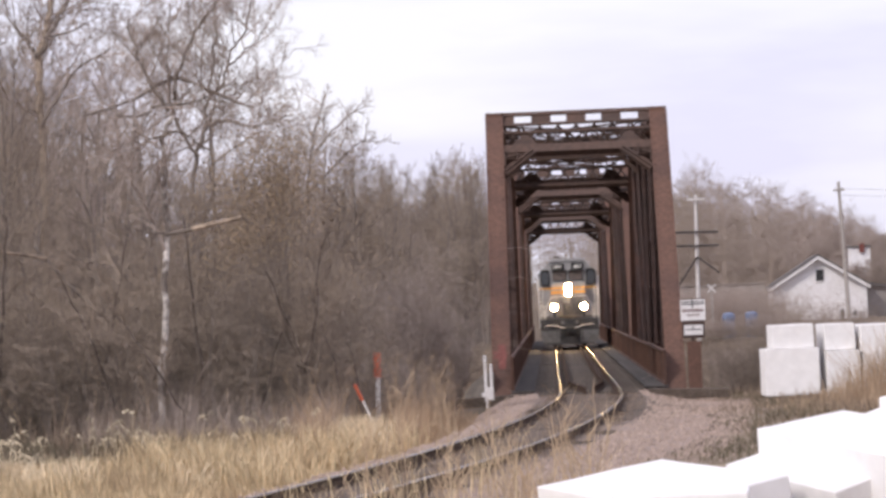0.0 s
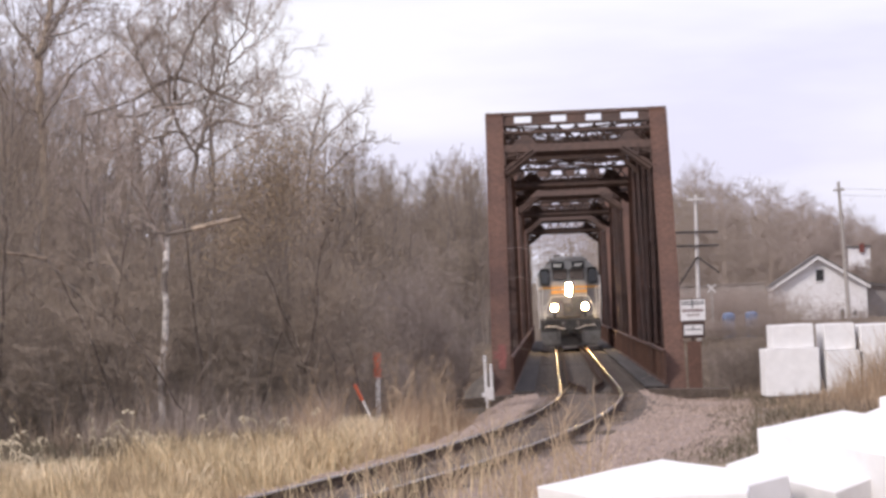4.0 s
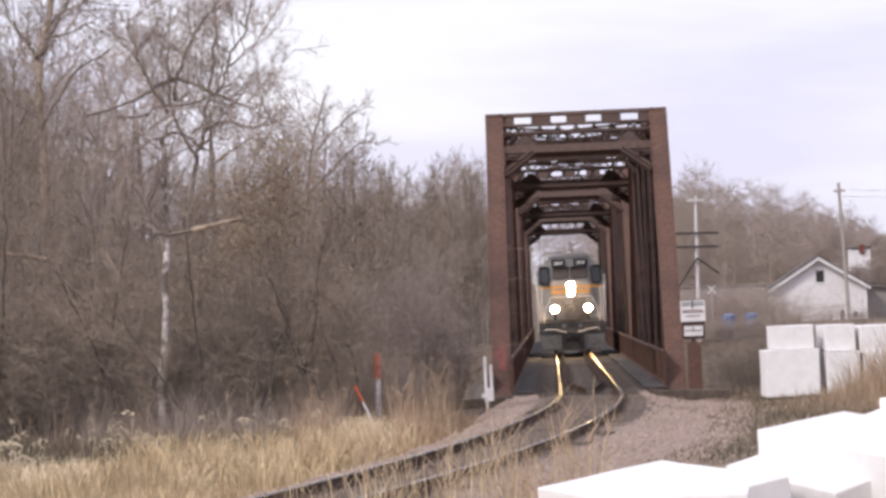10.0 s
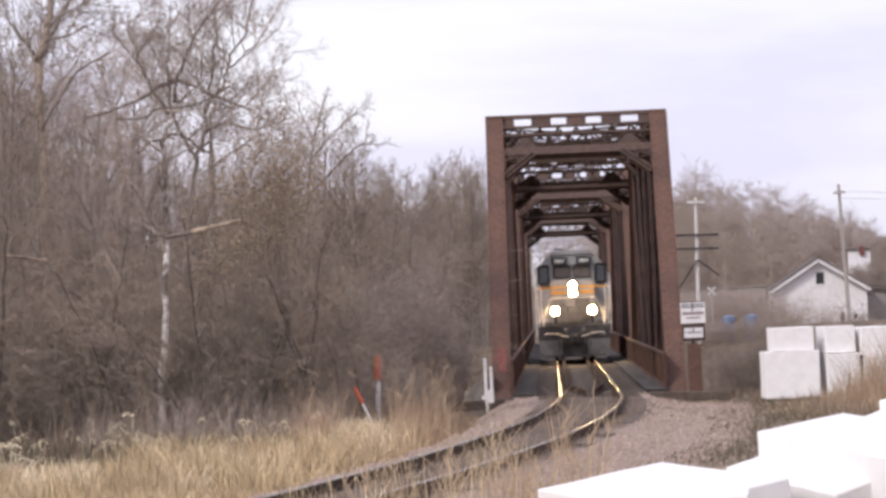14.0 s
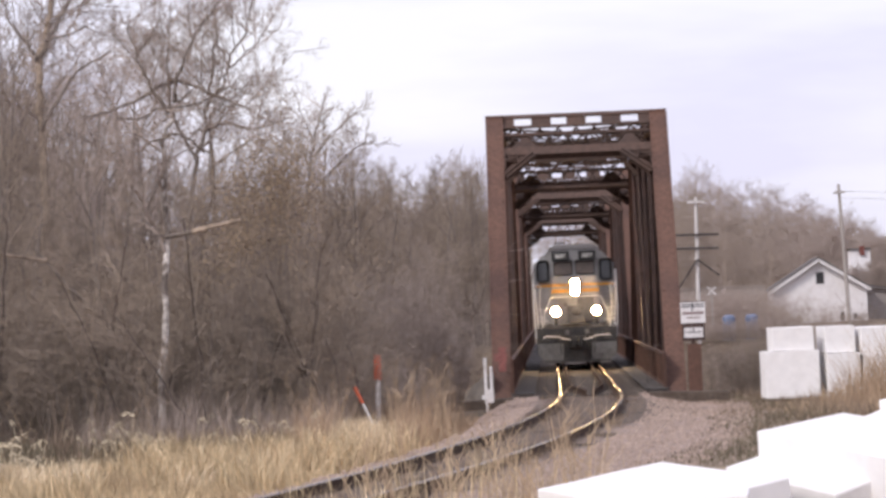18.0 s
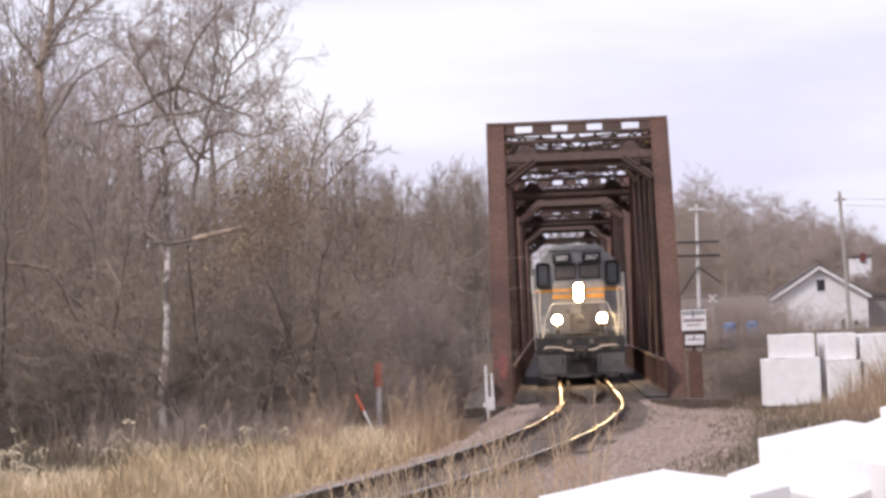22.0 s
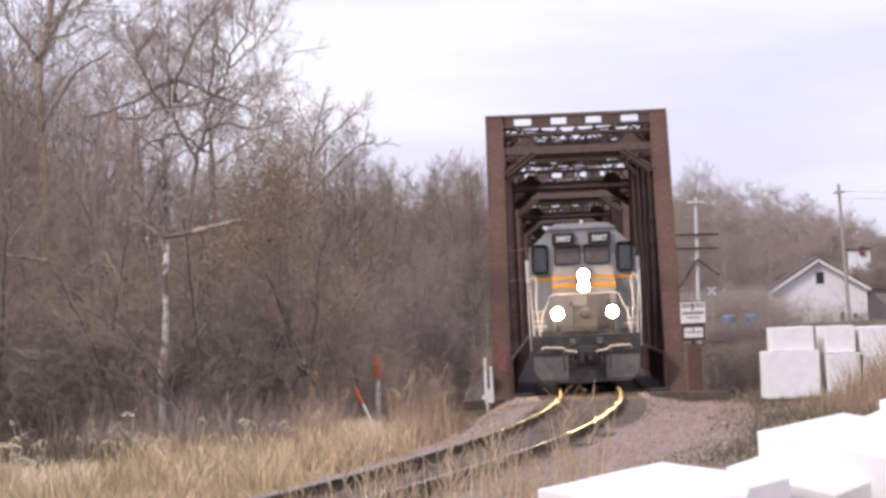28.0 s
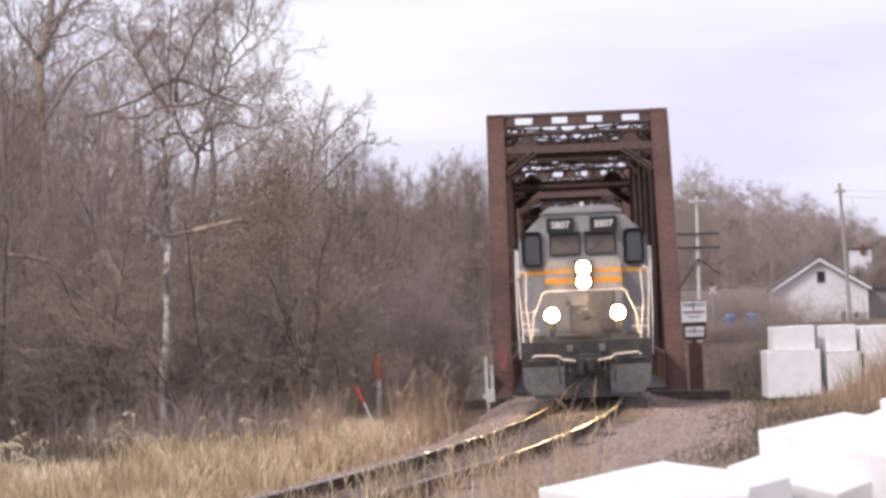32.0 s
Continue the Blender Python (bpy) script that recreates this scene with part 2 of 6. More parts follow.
def beam(bm, a, b, w, h, up=(0, 0, 1)):
    """A bar from a to b, w wide and h deep."""
    a, b = Vector(a), Vector(b)
    d = (b - a).normalized()
    u = Vector(up)
    if abs(d.dot(u)) > 0.98:
        u = Vector((0, 1, 0))
    side = d.cross(u).normalized()
    top = side.cross(d)
    m = Matrix((side, d, top)).transposed().to_4x4()
    m.translation = (a + b) / 2
    bmesh.ops.create_cube(bm, size=1, matrix=m @ Matrix.Diagonal((w, (b - a).length, h, 1)))
    return bm


def tube(bm, pts, r, sides=8, r2=None):
    pts = [Vector(p) for p in pts]
    rings = []
    for i, p in enumerate(pts):
        d = (pts[min(i + 1, len(pts) - 1)] - pts[max(i - 1, 0)]).normalized()
        ref = Vector((0, 0, 1)) if abs(d.z) < 0.9 else Vector((1, 0, 0))
        a = d.cross(ref).normalized()
        c = d.cross(a)
        rr = r if r2 is None else r + (r2 - r) * i / (len(pts) - 1)
        rings.append([bm.verts.new(p + (a * math.cos(k * math.tau / sides) + c * math.sin(k * math.tau / sides)) * rr) for k in range(sides)])
    for q, w in zip(rings, rings[1:]):
        for k in range(sides):
            bm.faces.new((q[k], q[(k + 1) % sides], w[(k + 1) % sides], w[k]))
    bm.faces.new(rings[0][::-1])
    bm.faces.new(rings[-1])
    return bm


def disc(bm, c, r, depth, axis="Y", sides=20, r2=None):
    rot = {"X": pose(0, 0, 0, 0, 90, 0), "Y": pose(0, 0, 0, 90, 0, 0), "Z": Matrix()}[axis]
    bmesh.ops.create_cone(bm, cap_ends=True, segments=sides, radius1=r, radius2=r if r2 is None else r2, depth=depth,
                          matrix=Matrix.Translation(c) @ rot)
    return bm


def prism(bm, outline, y0, y1):
    """A solid from an (x, z) outline, from y0 to y1."""
    f = [bm.verts.new((x, y0, z)) for x, z in outline]
    g = [bm.verts.new((x, y1, z)) for x, z in outline]
    bm.faces.new(f)
    bm.faces.new(g[::-1])
    k = len(f)
    for i in range(k):
        bm.faces.new((f[i], g[i], g[(i + 1) % k], f[(i + 1) % k]))
    bmesh.ops.recalc_face_normals(bm, faces=bm.faces)
    return bm


def raw_mesh(name, verts, faces, material, parent=None, label=""):
    me = bpy.data.meshes.new(name)
    me.from_pydata(verts, [], faces)
    me.materials.append(material)
    ob = new(name, me)
    if parent is not None:
        ob.parent = parent
    return tagged(ob, label)

# ---------------------------------------------------------------- the line's plan
TANGENT = 0.0257          # the bridge's heading
CURVE_Y, CURVE_R = 104.0, 376.0


def line_x(y):
    """The track's centre across, at y along."""
    x = 3.74 + TANGENT * (y - 110.4)
    if y < CURVE_Y:
        x -= (CURVE_Y - y) ** 2 / (2 * CURVE_R)
    return x


def line_turn(y):
    g = TANGENT + (max(CURVE_Y - y, 0) / CURVE_R)
    return -math.degrees(math.atan(g))


def step(a, b, v):
    t = min(max((v - a) / (b - a), 0.0), 1.0)
    return t * t * (3 - 2 * t)


def land(x, y):
    """The ground's height above the rail heads."""
    yc = min(max(y, -40.0), 112.0)
    d = x - line_x(max(yc, 20.0))
    left = -0.95 + 0.12 * noise.noise((x * 0.09, y * 0.09, 0))
    right = -0.32 + 0.10 * noise.noise((x * 0.13, y * 0.13, 3)) - 0.17 * step(98, 106, y)
    near = step(45, 8, y)
    left += near * 0.9
    right += near * 0.75
    base = left + (right - left) * step(-1.0, 1.0, d)
    bed = -0.195 + (0.026 + 0.035 * noise.noise((x * 0.8, y * 0.45, 11))) * step(1.7, 1.2, abs(d)) * step(107, 103, y)
    foot = 2.0 + 0.25 * noise.noise((x * 0.4, y * 0.4, 7)) - (0.55 * step(99, 106, y) if d > 0 else 0.0)
    k = step(foot + (1.6 if d < 0 else 1.1), foot - 0.35, abs(d)) * step(20, 40, y)
    z = base + (bed - base) * k
    if d > 0:
        z += 0.12 * step(1.6, 3.4, d) * step(7.5, 4.5, d) * step(60, 75, y) * step(101, 92, y)
    z += 0.03 * noise.noise((x * 1.3, y * 1.3, 5))
    flood = step(113.5, 124, y + 2.0 * noise.noise((x * 0.05, 0, 1))) * step(257, 247, y)
    z += flood * (-3.2 - z)
    river = step(163, 173, y) * step(249, 241, y)
    z += river * (-6.2 - z)
    z += step(290, 420, y) * step(-40, 60, x) * 4.0 + step(420, 900, y) * 5
    return z


def ground_cover(x, y):
    d = x - line_x(min(max(y, 20.0), 112.0))
    w = 0.7 * noise.noise((x * 0.5, y * 0.5, 2))
    if y > 114:
        return (0, 0.1, 0)
    more = 1.0 * step(90, 98, y)
    stone = step(3.5 + more + w, 2.6 + more + w, -d) if d < 0 else step(3.9 + 0.9 * w, 2.9 + 0.9 * w, d)
    if y < 45:
        stone *= step(25, 45, y)
    straw = step(9 + 3 * w, 5 + 2 * w, -d) * step(-2.0, -3.0, d) if d < 0 else 0.25
    if y < 60:
        straw = max(straw, 0.7)
    oil = 0.93 * step(1.35 + 0.4 * w, 0.95 + 0.4 * w, abs(d)) * step(114, 108, y) + \
        0.92 * step(1.35, 0.75, math.hypot((d - 1.5), (y - 90) / 9.0) + 0.4 * w)
    return (stone, straw, min(oil, 1))


def spread(stops):
    out = []
    for (a, b, s) in stops:
        k = max(1, round((b - a) / s))
        out += [a + (b - a) * i / k for i in range(k)]
    return out + [stops[-1][1]]


def build_ground():
    xs = spread([(-2500, -300, 440), (-300, -40, 26), (-40, -14, 3), (-14, 14, 0.45), (14, 40, 3), (40, 300, 26), (300, 2500, 440)])
    ys = spread([(-300, -20, 70), (-20, 24, 4), (24, 114, 0.6), (114, 130, 2), (130, 160, 6), (160, 175, 2.5), (175, 240, 13), (240, 260, 2), (260, 300, 8), (300, 600, 25), (600, 4500, 390)])
    verts = [(x, y, land(x, y)) for y in ys for x in xs]
    k = len(xs)
    faces = [(j * k + i, j * k + i + 1, (j + 1) * k + i + 1, (j + 1) * k + i) for j in range(len(ys) - 1) for i in range(k - 1)]
    ob = raw_mesh("ground", verts, faces, GROUND)
    ob.data.polygons.foreach_set("use_smooth", [True] * len(faces))
    col = ob.data.color_attributes.new("cover", "FLOAT_COLOR", "POINT")
    flat = []
    for x, y, z in verts:
        flat += [*ground_cover(x, y), 1.0]
    col.data.foreach_set("color", flat)
    tagged(ob, "leaf-littered soil, dry grass and pinkish ballast ground", "ground", kind="structure")
    bm = bmesh.new()
    box(bm, (0, 206, -5.3), (900, 84, 0.2))
    tagged(part("water", bm, WATER), "brown river water below the bridge", "river", kind="structure")


build_ground()


# ---------------------------------------------------------------- track
RAIL_PROFILE = [(-0.075, -0.18), (0.075, -0.18), (0.075, -0.165), (0.012, -0.145), (0.012, -0.045), (0.037, -0.03), (0.037, -0.013),
                (0.034, -0.007), (0.029, -0.0038), (0.02, -0.0014), (0.008, 0.0), (-0.008, 0.0), (-0.02, -0.0014), (-0.029, -0.0038), (-0.034, -0.007),
                (-0.037, -0.013), (-0.037, -0.03), (-0.012, -0.045), (-0.012, -0.145), (-0.075, -0.165)]


def sweep(name, offset, ys, parent, label, lift=0.0, scale=1.0, offsets=None):
    """A rail swept along the line at that distance from its centre."""
    verts, faces = [], []
    k = len(RAIL_PROFILE)
    for i, y in enumerate(ys):
        o = offsets(y) if offsets else offset
        a = radians(line_turn(y))
        cx, cy = line_x(y) + o * math.cos(a), y + o * math.sin(a)
        for px, pz in RAIL_PROFILE:
            verts.append((cx + px * scale * math.cos(a), cy + px * scale * math.sin(a), pz * scale + lift))
    for i in range(len(ys) - 1):
        for j in range(k):
            q = (j + 1) % k
            faces.append((i * k + j, i * k + q, (i + 1) * k + q, (i + 1) * k + j))
    faces += [tuple(range(k))[::-1], tuple(range((len(ys) - 1) * k, len(ys) * k))]
    ob = raw_mesh(name, verts, faces, RAIL_SIDE, parent, label)
    ob.data.materials.append(RAIL_TOP)
    shiny = set(range(6, 15)) if scale == 1.0 else set()
    for i, p in enumerate(ob.data.polygons):
        if i % k in shiny and i < (len(ys) - 1) * k:
            p.material_index, p.use_smooth = 1, True
    return ob


def build_track():
    track = tagged(empty("railway_track", Matrix()), "rusty rails on dark wooden sleepers curving off the bridge", "railway track", kind="structure")
    ys = [18 + i * 1.5 for i in range(62)] + [111 + i * 6 for i in range(32)]
    sweep("rail", -0.7525, ys, track, "steel rail with a polished head")
    sweep("rail", 0.7525, ys, track, "steel rail with a polished head")

    def guard(side):
        def off(y):
            if y > 116:
                return side * 0.47
            return side * (0.10 + 0.37 * step(105.5, 116, y))
        return off

    gy = [105.5 + i * 0.7 for i in range(16)] + [117 + i * 8 for i in range(17)]
    for side in (-1, 1):
        sweep("guard_rail", 0, gy, track, "brown inner guard rail bent inwards at its end", lift=-0.01, scale=0.9, offsets=guard(side))
    rng = random.Random(4)
    bm = bmesh.new()
    box(bm, (0, 0, -0.26), (2.6, 0.23, 0.16), bevel=0.012)
    first = None
    y = 19.0
    while y < 109.5:
        at = pose(line_x(y) + rng.uniform(-0.03, 0.03), y, rng.uniform(-0.012, 0.012), 0, 0, line_turn(y) + rng.uniform(-1, 1))
        if first is None:
            first = part("sleeper", bm, TIE, track, at=at)
        else:
            again(first, "sleeper", track, at)
        y += 0.52
    # spike plates under the rails
    bm = bmesh.new()
    box(bm, (0, 0, -0.176), (0.34, 0.18, 0.012))
    plate = None
    y = 44.0
    while y < 109.5:
        for side in (-1, 1):
            a = radians(line_turn(y))
            at = pose(line_x(y) + side * 0.7525 * math.cos(a), y + side * 0.7525 * math.sin(a), 0.0, 0, 0, line_turn(y))
            if plate is None:
                plate = part("tie_plate", bm, RAIL_SIDE, track, at=at)
            else:
                again(plate, "tie_plate", track, at)
        y += 0.52
    return track


build_track()

# ---------------------------------------------------------------- truss bridge
HALF = 2.34              # truss centres from the track's centre
TOP, LOW = 7.46, -0.75    # chord centres
PANEL, PANELS = 8.0, 6


def lattice(bm, x0, x1, z0, z1, y, count, w=0.07, t=0.02):
    """Crossed lacing bars between two flanges."""
    s = (x1 - x0) / count
    for i in range(count):
        beam(bm, (x0 + i * s, y, z0), (x0 + (i + 1) * s, y, z1), t, w, up=(0, 1, 0))
        beam(bm, (x0 + i * s, y + t * 1.2, z1), (x0 + (i + 1) * s, y + t * 1.2, z0), t, w, up=(0, 1, 0))
    return bm


def gusset(pts, y, t=0.02):
    return prism(bmesh.new(), pts, y - t / 2, y + t / 2)


def laced_post(a, b, w, h):
    """Two channels tied with lacing bars, the open sides facing along the bridge."""
    bm = bmesh.new()
    a, b = Vector(a), Vector(b)
    for s in (-1, 1):
        o = Vector((s * (w / 2 - 0.02), 0, 0))
        beam(bm, a + o, b + o, 0.03, h, up=(0, 1, 0))
        for q in (-1, 1):
            o2 = Vector((s * (w / 2 - 0.06), q * (h / 2 - 0.012), 0))
            beam(bm, a + o2, b + o2, 0.09, 0.02, up=(0, 1, 0))
    beam(bm, a, b, w - 0.05, 0.012, up=(0, 1, 0))
    n = max(4, int((b - a).length / 0.36))
    for i in range(n):
        p, q = a.lerp(b, i / n), a.lerp(b, (i + 1) / n)
        s = 1 if i % 2 else -1
        for k in (-1, 1):
            f = Vector((0, k * (h / 2 + 0.012), 0))
            beam(bm, p + f + Vector((s * w * 0.4, 0, 0)), q + f - Vector((s * w * 0.4, 0, 0)), 0.012, 0.06, up=(0, 1, 0))
    return bm


def riveted_box(a, b, w, h):
    """A boxed member with cover-plate lips and rows of rivets on its outer face."""
    bm = bmesh.new()
    a, b = Vector(a), Vector(b)
    beam(bm, a, b, w - 0.08, h, up=(0, 0, 1))
    d = (b - a).normalized()
    side = d.cross(Vector((0, 0, 1))).normalized() if abs(d.z) < 0.98 else Vector((1, 0, 0))
    top = side.cross(d)
    for s in (-1, 1):
        o = top * s * (h / 2 + 0.012)
        beam(bm, a + o, b + o, w, 0.022, up=(0, 0, 1))
    n = int((b - a).length / 0.28)
    for i in range(1, n):
        p = a.lerp(b, i / n)
        for s in (-1, 1):
            for k in (-1, 1):
                c = p + side * s * (w / 2 - 0.07) + top * k * (h / 2 + 0.026)
                bmesh.ops.create_cube(bm, size=1, matrix=Matrix.Translation(c) @ Matrix.Diagonal((0.035, 0.035, 0.035, 1)))
    return bm


def portal_parts(span, y_foot, y_top, sgn):
    """The braced frame between two leaning end posts. sgn: which way it leans."""
    lean = math.atan2(y_top - y_foot, TOP - LOW)
    up = Vector((0, math.sin(lean), math.cos(lean)))
    m = Matrix.Translation((0, y_foot, LOW)) @ pose(0, 0, 0, -math.degrees(lean))
    full = (TOP - LOW) / math.cos(lean)
    inner = HALF - 0.25
    face = -sgn * 0.14
    z1, z0 = full + 0.02, full - 0.94 / math.cos(lean)

    def add(name, bm, label=""):
        bmesh.ops.transform(bm, matrix=m, verts=bm.verts)
        return part(name, bm, BRACE, span, label)

    for z, d in ((z1 + 0.1, 0.1), (z1 - 0.33, 0.05), (z1 - 0.66, 0.045), (z0, 0.17)):
        bm = bmesh.new()
        box(bm, (0, 0 if d > 0.15 else face * 0.8, z), (inner * 2 - 0.006, 0.26 if d > 0.15 else 0.05, d))
        box(bm, (0, face, z), (inner * 2 - 0.006, 0.02, d + (0.14 if d > 0.15 else 0.04)))
        add("portal_strut", bm)
    add("portal_lattice", lattice(bmesh.new(), -inner + 0.02, inner - 0.02, z0 + 0.06, z1 - 0.38, face * 0.7, 8, 0.1, 0.02), "crossed lacing bars")
    for x in (-1.92, -1.0, 0.0, 1.0, 1.92):
        bm = bmesh.new()
        box(bm, (x, face * 0.75, z1 - 0.12), (0.56 if abs(x) < 1.5 else 0.3, 0.03, 0.42))
        add("batten_plate", bm)
    for s in (-1, 1):
        pts = [(s * (inner - 0.2), z0 + 0.1), (s * (inner - 1.0), z0 + 0.1), (s * (inner - 0.7), z0 + 0.56), (s * (inner - 0.52), z0 + 0.56)]
        if s > 0:
            pts = pts[::-1]
        add("gusset_plate", gusset(pts, face * 0.9))
        bm = bmesh.new()
        beam(bm, (s * (inner - 0.0), face * 0.6, z0 - 0.98), (s * (inner - 0.82), face * 0.6, z0 - 0.1), 0.2, 0.13, up=(0, 1, 0))
        beam(bm, (s * (inner - 0.0), face * 0.6, z0 - 0.98), (s * (inner - 0.82), face * 0.6, z0 - 0.1), 0.03, 0.24, up=(0, 1, 0))
        add("knee_brace", bm)
        for pts in ([(0.0, -0.98), (-0.82, -0.1), (-0.6, -0.1), (0.0, -0.74)], [(0.0, -0.3), (-0.68, -0.2), (-0.82, -0.09), (0.0, -0.09)]):
            pts = [(s * (inner + u), z0 + v) for u, v in pts]
            add("knee_plate", gusset(pts if s > 0 else pts[::-1], face * 0.72))
        bm = bmesh.new()
        beam(bm, (s * (inner - 0.02), face * 0.6, z0 - 0.42), (s * (inner - 0.46), face * 0.6, z0 - 0.5), 0.03, 0.26, up=(0, 1, 0))
        beam(bm, (s * (inner - 0.36), face * 0.6, z0 - 0.04), (s * (inner - 0.4), face * 0.6, z0 - 0.5), 0.03, 0.24, up=(0, 1, 0))
        beam(bm, (s * (inner - 0.03), face * 0.6, z0 - 0.75), (s * (inner - 0.03), face * 0.6, z0 - 0.06), 0.03, 0.28, up=(0, 1, 0))
        add("knee_web", bm)


def build_span(at):
    span = tagged(empty("bridge_span", at), "rust-brown riveted steel through-truss railway bridge span", "bridge", "spans of the railway bridge")
    n, p = PANELS, PANEL
    length = n * p
    for s in (-1, 1):
        x = s * HALF
        for a, b in (((x, 0, LOW), (x, p, TOP)), ((x, length, LOW), (x, length - p, TOP))):
            part("end_post", riveted_box(a, b, 0.5, 0.42), RUST, span)
        part("top_chord", riveted_box((x, p - 0.2, TOP), (x, length - p + 0.2, TOP), 0.5, 0.42), RUST, span)
        bm = bmesh.new()
        for k in (-1, 1):
            beam(bm, (x + k * 0.17, -0.3, LOW), (x + k * 0.17, length + 0.3, LOW), 0.04, 0.42)
            beam(bm, (x + k * 0.13, -0.3, LOW + 0.21), (x + k * 0.13, length + 0.3, LOW + 0.21), 0.12, 0.02)
        part("bottom_chord", bm, RUST_SHADED, span)
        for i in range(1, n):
            part("vertical_post", laced_post((x, i * p, LOW + 0.22), (x, i * p, TOP - 0.22), 0.32, 0.3), RUST_SHADED, span)
        for i in range(1, n - 1):
            a, b = ((i, i + 1) if i < n / 2 else (i + 1, i))
            bm = bmesh.new()
            for k in (-1, 1):
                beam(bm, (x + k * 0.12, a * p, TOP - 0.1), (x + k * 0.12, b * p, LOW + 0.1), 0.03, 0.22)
            part("diagonal", bm, RUST_SHADED, span)
        # side panels along the walkway
        for i in range(n):
            bm = bmesh.new()
            xi = x - s * 0.27
            a, b = i * p + 0.25, (i + 1) * p - 0.25
            box(bm, (xi, (a + b) / 2, 0.36), (0.016, b - a, 0.86))
            for z in (-0.06, 0.8):
                box(bm, (xi - s * 0.03, (a + b) / 2, z), (0.07, b - a, 0.07))
            for q in range(5):
                box(bm, (xi - s * 0.028, a + 0.05 + (b - a - 0.1) * q / 4, 0.36), (0.05, 0.06, 0.8))
            part("side_panel", bm, RUST, span, "low rusty steel plate beside the walkway")
        # walkway planks
        for i in range(20):
            xx = s * (1.54 + 0.125 * (i % 5))
            a = (i // 5) * length / 4
            part("walkway_plank", cube((xx, a + length / 8, -0.13), (0.12, length / 4 - 0.03, 0.05)), PLANK, span)
        bm = bmesh.new()
        box(bm, (s * 0.85, length / 2, -0.75), (0.3, length, 0.5))
        box(bm, (s * 0.85, length / 2, -0.49), (0.4, length, 0.03))
        part("stringer", bm, RUST_SHADED, span)
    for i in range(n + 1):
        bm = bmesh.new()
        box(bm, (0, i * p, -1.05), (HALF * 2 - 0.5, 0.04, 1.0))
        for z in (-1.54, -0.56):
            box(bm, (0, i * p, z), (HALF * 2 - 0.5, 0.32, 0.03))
        part("floor_beam", bm, RUST_SHADED, span)
    portal_parts(span, 0, p, 1)
    portal_parts(span, length, length - p, -1)
    for i in range(2, n - 1):
        inner = HALF - 0.26
        bm = bmesh.new()
        for z in (TOP - 0.02, TOP - 0.5)[:2 if i == n // 2 else 1]:
            box(bm, (0, i * p, z), (inner * 2, 0.2, 0.05))
            box(bm, (0, i * p - 0.1, z), (inner * 2, 0.02, 0.14))
        part("sway_strut", bm, BRACE, span)
        if i != n // 2:
            continue
        part("sway_lattice", lattice(bmesh.new(), -inner, inner, TOP - 0.48, TOP - 0.04, i * p, 6, 0.14), BRACE, span, "crossed lacing bars")
        for s in (-1, 1):
            bm = bmesh.new()
            beam(bm, (s * inner, i * p, TOP - 1.15), (s * (inner - 0.55), i * p, TOP - 0.54), 0.12, 0.1, up=(0, 1, 0))
            part("sway_knee", bm, BRACE, span)
    for i in range(1, n - 1):
        for s in (-1, 1):
            bm = bmesh.new()
            beam(bm, (s * (HALF - 0.2), i * p, TOP - 0.15 + 0.02 * s), (-s * (HALF - 0.2), (i + 1) * p, TOP - 0.15 + 0.02 * s), 0.2, 0.05)
            a, b = Vector((s * (HALF - 0.2), i * p, TOP - 0.4)), Vector((-s * (HALF - 0.2), (i + 1) * p, TOP - 0.4))
            beam(bm, a, b, 0.06, 0.05)
            for k in range(12):
                u, v = a.lerp(b, k / 12), a.lerp(b, (k + 1) / 12)
                beam(bm, u + Vector((0, 0, 0.24 * (k % 2))), v + Vector((0, 0, 0.24 * ((k + 1) % 2))), 0.02, 0.045)
            part("top_lateral", bm, BRACE, span)
    # sleepers of the open deck
    bm = bmesh.new()
    box(bm, (0, 0, -0.31), (3.0, 0.24, 0.25), bevel=0.012)
    first = None
    for i in range(int(length / 0.42)):
        at_t = pose(0, 0.1 + i * 0.42, 0)
        if first is None:
            first = part("bridge_sleeper", bm, TIE, span, at=at_t)
        else:
            again(first, "bridge_sleeper", span, at_t)
    return span


BRIDGE = pose(3.77, 110, 0, 0, 0, -math.degrees(math.atan(TANGENT)))
span_a = build_span(BRIDGE @ pose(0, -0.8, 0))
copy_thing(span_a, BRIDGE @ pose(0, 48.2, 0))
copy_thing(span_a, BRIDGE @ pose(0, 97.2, 0))


post_dir = Vector((0, PANEL, TOP - LOW)).normalized()
post_out = Vector((0, -(TOP - LOW), PANEL)).normalized()
for a, b, w, dx in ((1.5, 2.4, 0.2, 0.03), (1.9, 2.15, 0.34, -0.02)):
    p = Vector((-HALF + dx, 0, LOW)) + post_out * (0.236 + 0.002 * w)
    part("paint_patch", beam(bmesh.new(), p + post_dir * a, p + post_dir * b, w, 0.006), PATCH, span_a, "faded red paint smear")


